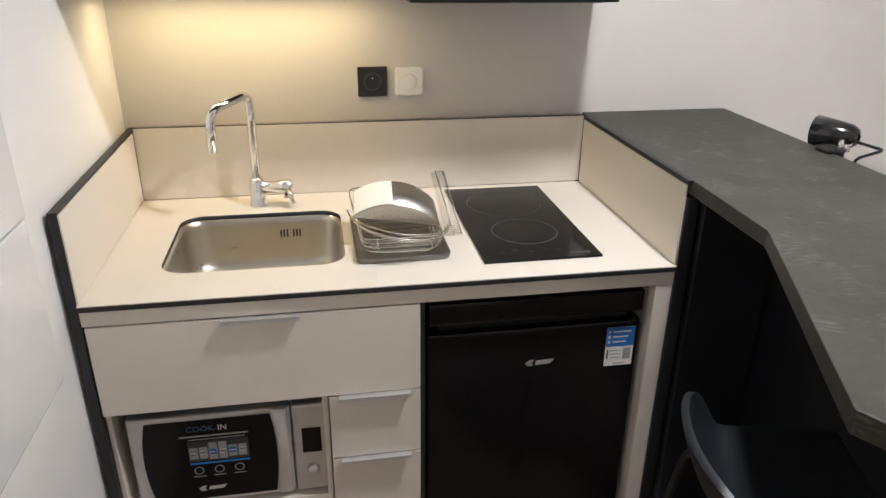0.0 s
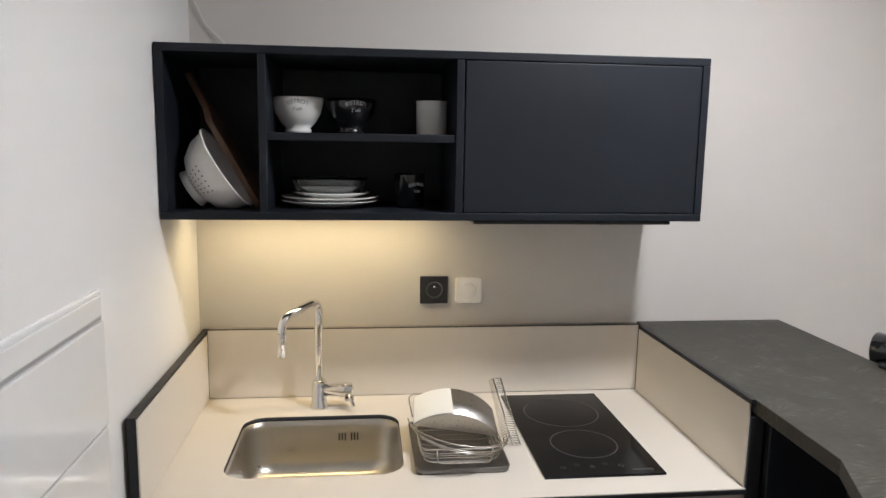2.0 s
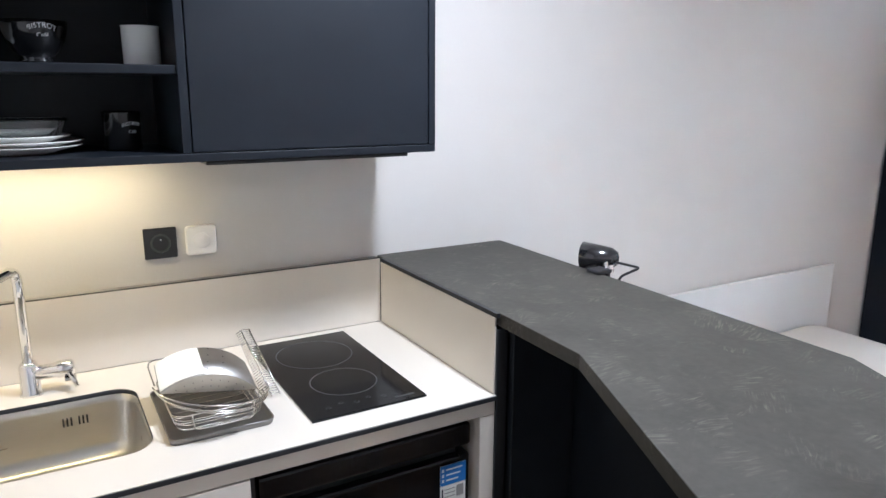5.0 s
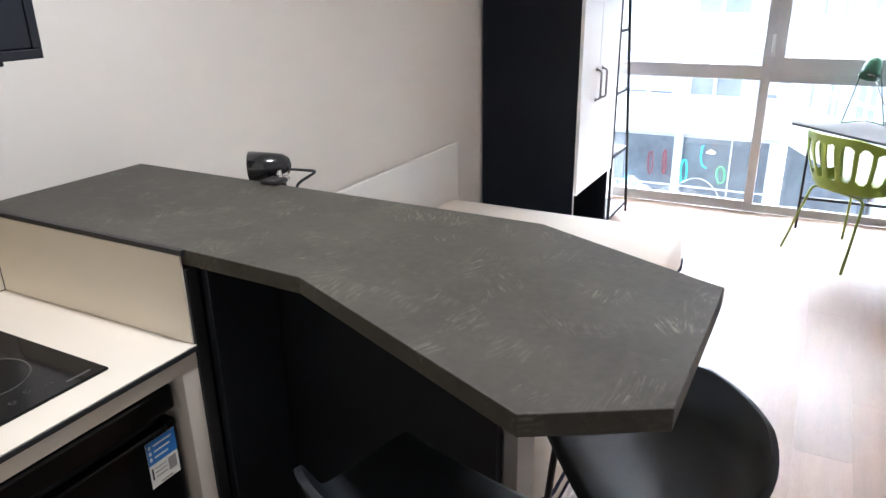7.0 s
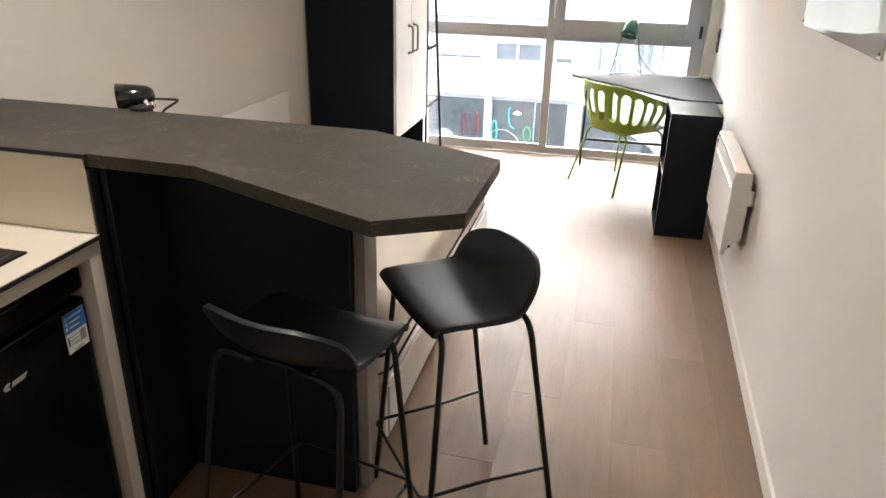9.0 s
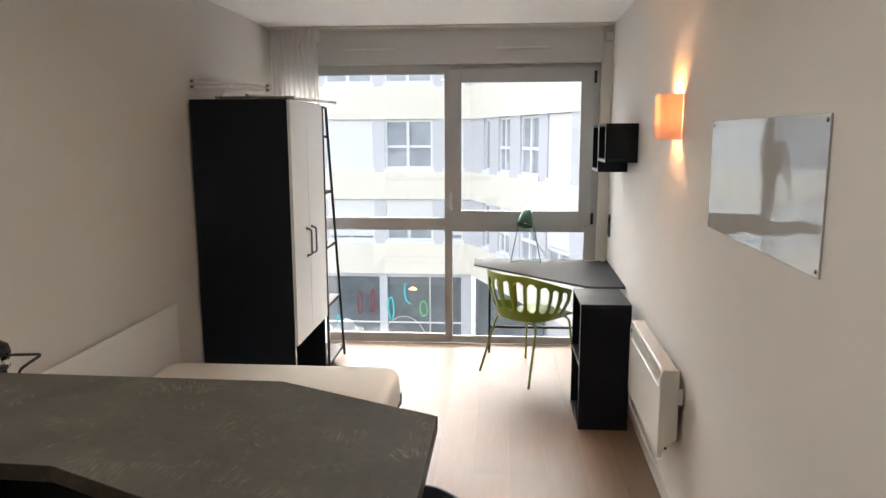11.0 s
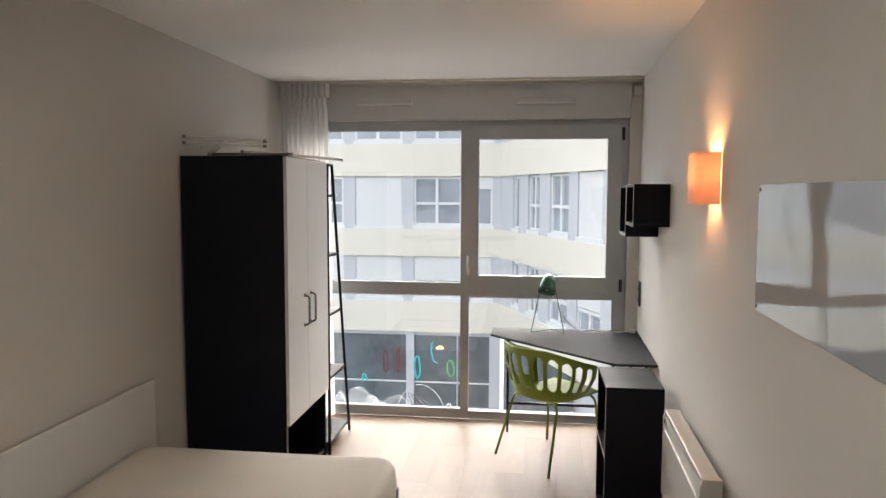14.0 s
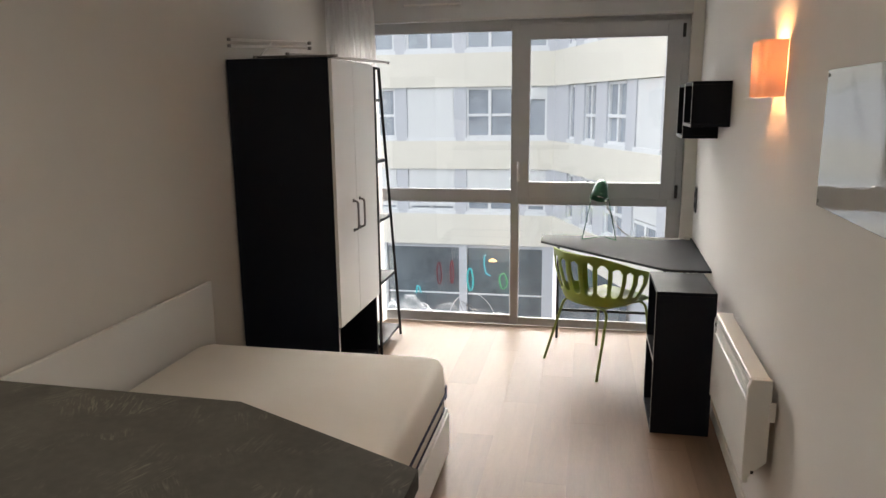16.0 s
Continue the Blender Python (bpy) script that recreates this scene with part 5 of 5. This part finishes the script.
for x0, x1, z0, z1 in ((4.165, 4.545, 1.527, 1.757), (4.550, 4.900, 1.452, 1.757)):
    xm = (x0 + x1) / 2
    hw = (x1 - x0) / 2
    b = thing("cube_shelf", "black open cube shelf fixed on the wall", "wall shelf", on_south(xm, z0), group="cube shelves")
    h = z1 - z0
    part("top", box(-hw, hw, 0.001, 0.190, h - 0.016, h), M_BLACKWOOD, b)
    part("bottom", box(-hw, hw, 0.001, 0.190, 0, 0.016), M_BLACKWOOD, b)
    part("side", box(-hw, -hw + 0.016, 0.001, 0.190, 0.016, h - 0.016), M_BLACKWOOD, b)
    part("side", box(hw - 0.016, hw, 0.001, 0.190, 0.016, h - 0.016), M_BLACKWOOD, b)
    part("back", box(-hw + 0.016, hw - 0.016, 0.001, 0.008, 0.016, h - 0.016), M_BLACKWOOD, b)
    for xx in (-hw, hw - 0.016):
        part("edge_band", box(xx, xx + 0.016, 0.190, 0.1912, 0.0, h, 0), M_EDGE, b)
    part("edge_band", box(-hw + 0.016, hw - 0.016, 0.190, 0.1912, 0.0, 0.016, 0), M_EDGE, b)

ws = thing("wall_socket", "double black wall socket beside the window", "socket", on_south(5.335, 1.005))
part("plate", box(-0.042, 0.042, 0.001, 0.010, -0.085, 0.085, 0.003), M_BLACK, ws)
for dz in (-0.038, 0.038):
    part("well", moved(lathe([(0.0, -0.005), (0.019, -0.005), (0.021, 0.003), (0.025, 0.0)], 24, True, False), pose(0, 0.0105, dz, -90, 0, 0)), M_BLKCER, ws)

rd = thing("radiator", "cream electric panel radiator mounted low on the wall", "radiator", on_south(3.150, 0.340))
RW, RH = 0.392, 0.383
part("body", box(-RW, RW, 0.030, 0.078, 0.085, RH, 0.008), M_RAD, rd)
part("front_panel", box(-RW, RW, 0.080, 0.102, -0.004, RH - 0.085, 0.006), M_RAD, rd)
part("top_cap", box(-RW, RW, 0.032, 0.100, RH - 0.012, RH + 0.006, 0.006), M_RAD, rd)
gr = part("grille", box(-RW + 0.01, RW - 0.01, 0.074, 0.082, RH - 0.084, RH - 0.014, 0.002), M_EDGE, rd, "recessed air outlet")
for k in range(4):
    part("slat", box(-RW + 0.012, RW - 0.012, 0.080, 0.100, RH - 0.078 + k * 0.016, RH - 0.075 + k * 0.016, 0.001), M_RAD, gr)
for sx in (-1, 1):
    cap = prism([(0.026, 0.085), (0.070, 0.040), (0.104, -0.006), (0.104, RH - 0.030), (0.094, RH + 0.004), (0.026, RH + 0.004)], -0.012, 0.012, 0.004)
    part("end_cap", moved(cap, Matrix(((0, 0, 1, sx * RW), (1, 0, 0, 0), (0, 1, 0, 0), (0, 0, 0, 1)))), M_RAD, rd)
part("control_box", box(-RW - 0.022, -RW - 0.012, 0.012, 0.034, 0.24, 0.31, 0.004), M_RAD, rd)
part("switch", box(-RW - 0.014, -RW - 0.011, 0.066, 0.076, 0.040, 0.052, 0.001), M_INK, rd)
part("dial", box(RW - 0.035, RW - 0.015, 0.101, 0.105, RH - 0.050, RH - 0.034, 0.002), M_INK, rd)
for sx in (-0.25, 0.25):
    part("bracket", box(sx - 0.02, sx + 0.02, 0.0005, 0.032, 0.06, RH - 0.06), M_GREYBOARD, rd)

# ---- outside ----
FACE, GROUND = 24.4, -6.0
CORNER_Y = 1.36
solid("ground", box(WIN + 0.4, 120, -80, 80, GROUND - 0.2, GROUND, 0), M_GROUND, "pale paved courtyard between the buildings", "ground", kind="structure")
LEVELS = [(-3.16, -2.08), (-0.50, 0.46), (2.26, 3.37), (5.20, 6.60)]
BANDS = [(-2.08, -0.50), (0.46, 2.26), (3.37, 5.20)]


def far_window(parent, u0, u1, z0, z1, blind, split):
    """One opening of the far building, in the facade's own plane: x along it, y out of it."""
    w = part("window", box(u0, u1, -0.16, -0.13, z0, z1, 0), M_FARGLASS, parent, "dark far window" if blind < 0.9 else "far window with its blind down")
    part("sill", box(u0 - 0.05, u1 + 0.05, -0.30, 0.03, z0 - 0.12, z0, 0), M_FARFRAME, w)
    for a, b, c, d in ((u0, u1, z0, z0 + 0.07), (u0, u1, z1 - 0.07, z1), (u0, u0 + 0.07, z0 + 0.07, z1 - 0.07), (u1 - 0.07, u1, z0 + 0.07, z1 - 0.07)):
        part("window_frame", box(a, b, -0.13, -0.06, c, d, 0), M_FARFRAME, w)
    if split:
        um = u0 + (u1 - u0) * 0.52
        part("mullion", box(um - 0.05, um + 0.05, -0.13, -0.055, z0 + 0.07, z1 - 0.07, 0), M_FARFRAME, w)
        zm = z0 + (z1 - z0) * 0.45
        part("transom", box(u0 + 0.07, u1 - 0.07, -0.13, -0.058, zm - 0.045, zm + 0.045, 0), M_FARFRAME, w)
    if blind > 0:
        part("roller_blind", box(u0 + 0.02, u1 - 0.02, -0.11, -0.03, z1 - (z1 - z0) * blind, z1, 0), M_BLIND, w)


def wing(label, m, length, cells, shop):
    b = thing("apartment_building", label, "building", m)
    part("wall", box(0, length, -6.0, -0.30, GROUND, 6.6, 0), M_BANDGREY, b)
    for z0, z1 in LEVELS:
        part("spandrel", box(-0.02, length, -0.30, 0.06, z0, z1, 0), M_RENDER, b, "cream rendered band")
    for k, (z0, z1) in enumerate(BANDS):
        prev = 0.0
        for j, (u0, u1, blinds, split) in enumerate(cells):
            if u0 > prev:
                part("pier", box(prev, u0, -0.30, 0.0, z0, z1, 0), M_BANDGREY, b, "grey pier between windows")
            far_window(b, u0, u1, z0 + 0.12, z1 - 0.02, blinds[k], split)
            prev = u1
        part("pier", box(prev, length, -0.30, 0.0, z0, z1, 0), M_BANDGREY, b)
    if shop:
        part("pier", box(-0.02, 0.35, -0.30, 0.0, GROUND, -3.16, 0), M_BANDGREY, b)
        for k in range(7):
            u = 0.35 + 2.93 * k
            part("pier", box(u + 2.65, u + 2.93, -0.30, 0.0, GROUND, -3.16, 0), M_BANDGREY, b)
            part("shop_window", box(u, u + 2.65, -0.22, -0.18, GROUND + 0.15, -3.20, 0), M_SHOPGLASS, b, "dark ground-floor glazing")
            part("transom", box(u, u + 2.65, -0.18, -0.14, -5.02, -4.97, 0), M_FARFRAME, b)
            part("head_frame", box(u, u + 2.65, -0.18, -0.10, -3.30, -3.20, 0), M_BANDGREY, b)
            part("mullion", box(u + 1.10, u + 1.15, -0.18, -0.12, GROUND + 0.15, -3.20, 0), M_FRAME, b) if k != 1 else None
            part("plinth", box(u, u + 2.65, -0.30, 0.02, GROUND, GROUND + 0.15, 0), M_BANDGREY, b)
    part("roof", box(-0.1, length, -6.0, 0.15, 6.6, 6.8, 0), M_BANDGREY, b)
    return b


# the facade across the court: x of the wing runs to +y, its front looks to -x
cells = []
for k in range(9):
    u0 = 0.28 + (0 if k == 0 else 0.66 + 0.40 + 2.08 * (k - 1))
    w = 0.66 if k == 0 else 1.66
    cells.append((u0, u0 + w, (0.58 if k == 1 else 0.90, 1.0 if k in (2, 5) else 0.0, 0.3 if k % 3 == 2 else 0.0) if k else (0.86, 0.25, 0.0), k > 0))
front = wing("cream and grey apartment block across the courtyard", Matrix(((0, -1, 0, FACE), (1, 0, 0, CORNER_Y), (0, 0, 1, 0), (0, 0, 0, 1))), 22.0, cells, True)
side_cells = []
for k, (u0, u1) in enumerate(((1.2, 1.75), (2.5, 3.4), (4.15, 5.4), (5.95, 7.3), (8.0, 9.3), (10.0, 11.3), (12.0, 13.3))):
    side_cells.append((u0, u1, (0.5 if k > 2 else 0.0, 1.0 if k in (3, 6) else 0.0, 0.3 if k == 2 else 0.0), k > 0))
ang = 22.0
d = Vector((-math.cos(radians(ang)), -math.sin(radians(ang)), 0))
nrm = Vector((-math.sin(radians(ang)), math.cos(radians(ang)), 0))
side = wing("angled wing of the apartment block with narrow windows", Matrix(((d.x, nrm.x, 0, FACE), (d.y, nrm.y, 0, CORNER_Y), (0, 0, 1, 0), (0, 0, 0, 1))), 16.0, side_cells, False)
part("shop_window", box(0.5, 5.5, -0.2, 0.012, GROUND + 0.25, -3.20, 0), M_SHOPGLASS, side)

# coloured tube lights behind the ground-floor glazing
def neon(name, color, pts, closed, label):
    m_ = mat("tube_light_" + name, (0.02, 0.02, 0.02), 0.4, var=0, emit=color, strength=0.12)
    solid("tube_light", tube(pts, 0.028, 6, closed), m_, label, "tube light", group="shop tube lights")


def oval(yc, zc, w, h):
    return [(FACE - 0.12, yc + w * math.cos(2 * math.pi * i / 14) * (1 + 0.15 * math.sin(4 * math.pi * i / 14)), zc + h * math.sin(2 * math.pi * i / 14)) for i in range(14)]


neon("cyan", (0.05, 0.85, 0.95), oval(4.22, -4.40, 0.10, 0.40), True, "looped cyan tube light behind shop glazing")
neon("cyan", (0.05, 0.75, 0.95), [(FACE - 0.12, 3.64, -3.50), (FACE - 0.12, 3.71, -3.52), (FACE - 0.12, 3.73, -3.85), (FACE - 0.12, 3.66, -4.16), (FACE - 0.12, 3.50, -4.24)], False, "hooked cyan tube light behind shop glazing")
neon("green", (0.10, 0.65, 0.25), oval(3.05, -4.42, 0.13, 0.28), True, "looped green tube light behind shop glazing")
neon("red", (0.26, 0.03, 0.05), oval(4.88, -4.15, 0.05, 0.42), True, "dim red tube light behind shop glazing")
neon("red", (0.22, 0.03, 0.05), oval(5.34, -4.22, 0.08, 0.40), True, "dim red tube light behind shop glazing")
neon("cyan", (0.05, 0.80, 0.95), [(FACE - 0.12, 6.20, -4.98), (FACE - 0.12, 6.16, -4.70), (FACE - 0.12, 6.08, -4.72), (FACE - 0.12, 6.02, -4.98)], False, "small arched cyan tube light behind shop glazing")
warm = mat("shop_lamp_glow", (0.3, 0.2, 0.1), 0.5, var=0, emit=(1.0, 0.55, 0.2), strength=0.5)
solid("pendant_lamp", moved(lathe([(0.03, 0.09), (0.07, 0.065), (0.15, 0.012), (0.14, 0.0), (0.0, 0.012)], 18, True, False), pose(FACE - 0.35, 3.39, -3.66)), warm, "small warm pendant lamp at the shop front", "pendant lamp")
# low roof outside the window with loose film and wire lying on it
ROOF = -0.62
solid("trim", box(WIN + 0.31, 7.75, -1.2, 2.9, ROOF - 0.16, ROOF, 0.01), M_BANDGREY, "grey flat canopy roof below the window", "roof ledge", kind="structure")
sheet = thing("plastic_sheet", "crumpled cloudy plastic film heaped on the canopy roof", "plastic sheet", pose(7.05, 1.62, ROOF))
for j, (dy, w, h, ph) in enumerate(((0.36, 0.42, 0.40, 0.0), (0.05, 0.50, 0.34, 1.7), (-0.42, 0.46, 0.25, 3.1), (0.66, 0.34, 0.36, 4.4))):
    fold = []
    for i in range(15):
        u = i / 14 - 0.5
        ridge = h * max(0.0, math.cos(u * math.pi)) ** 0.6
        fold.append([(u * 0.46 + 0.03 * math.sin(9 * v + ph), dy + w * (v - 0.5) + 0.03 * math.sin(11 * u + 5 * v + ph),
                      max(0.004, ridge * (1 - (2 * v - 1) ** 4) * (0.78 + 0.22 * math.sin(13 * v + 6 * u + ph))
                          + 0.015 * math.sin(31 * v + 17 * u + ph))) for v in [n / 20 for n in range(21)]])
    part("fold", loft(fold, closed=False), M_FILM, sheet)
wire = thing("wire_tangle", "pale hoop and bent dark wire lying on the canopy roof", "wire", pose(7.2, 1.40, ROOF))
part("hoop", tube([(0.06 * math.cos(radians(a)), 0.27 * math.cos(radians(a)), 0.004 + 0.39 * math.sin(radians(a))) for a in range(0, 181, 9)], 0.0026, 6), M_FARFRAME, wire)
for j in range(6):
    y0 = 0.06 - 0.028 * j
    part("strand", tube(rounded([(-0.08 + 0.03 * j, y0 - 0.13, 0.004), (-0.04, y0 - 0.03 * (j % 3), 0.15 + 0.02 * j), (0.02, y0 + 0.09, 0.31 - 0.022 * j), (0.05, y0 - 0.06, 0.24 - 0.02 * j), (0.06, y0 - 0.16, 0.10 + 0.012 * j)], 0.05), 0.0034, 6), M_BARK, wire)

# ---- floor boards ----
BW, BL = 0.188, 1.28


def plank_mesh(length, width):
    me = mesh_of("plank", box(0, length, 0.0001, width - 0.0001, -0.009, 0.0, 0.0003, 1), M_PLANK)
    return me


full = plank_mesh(BL - 0.0004, BW)
random.seed(4)
y = -0.60
row = 0
while y < NORTH:
    x = -1.90 - (0, 0.43, 0.86, 0.21, 0.64)[row % 5]
    wdt = min(BW, NORTH - y)
    while x < WIN:
        x0, x1 = max(x, -1.90 if y < HALL else -0.42), min(x + BL, WIN - 0.001)
        if x1 - x0 > 0.02:
            whole = abs(x1 - x0 - BL) < 1e-6 and wdt == BW
            ob = new("plank", full if whole else plank_mesh(x1 - x0 - 0.0004, wdt))
            ob.location = (x0, y, 0)
            ob.parent = floor
        x += BL
    y += BW
    row += 1
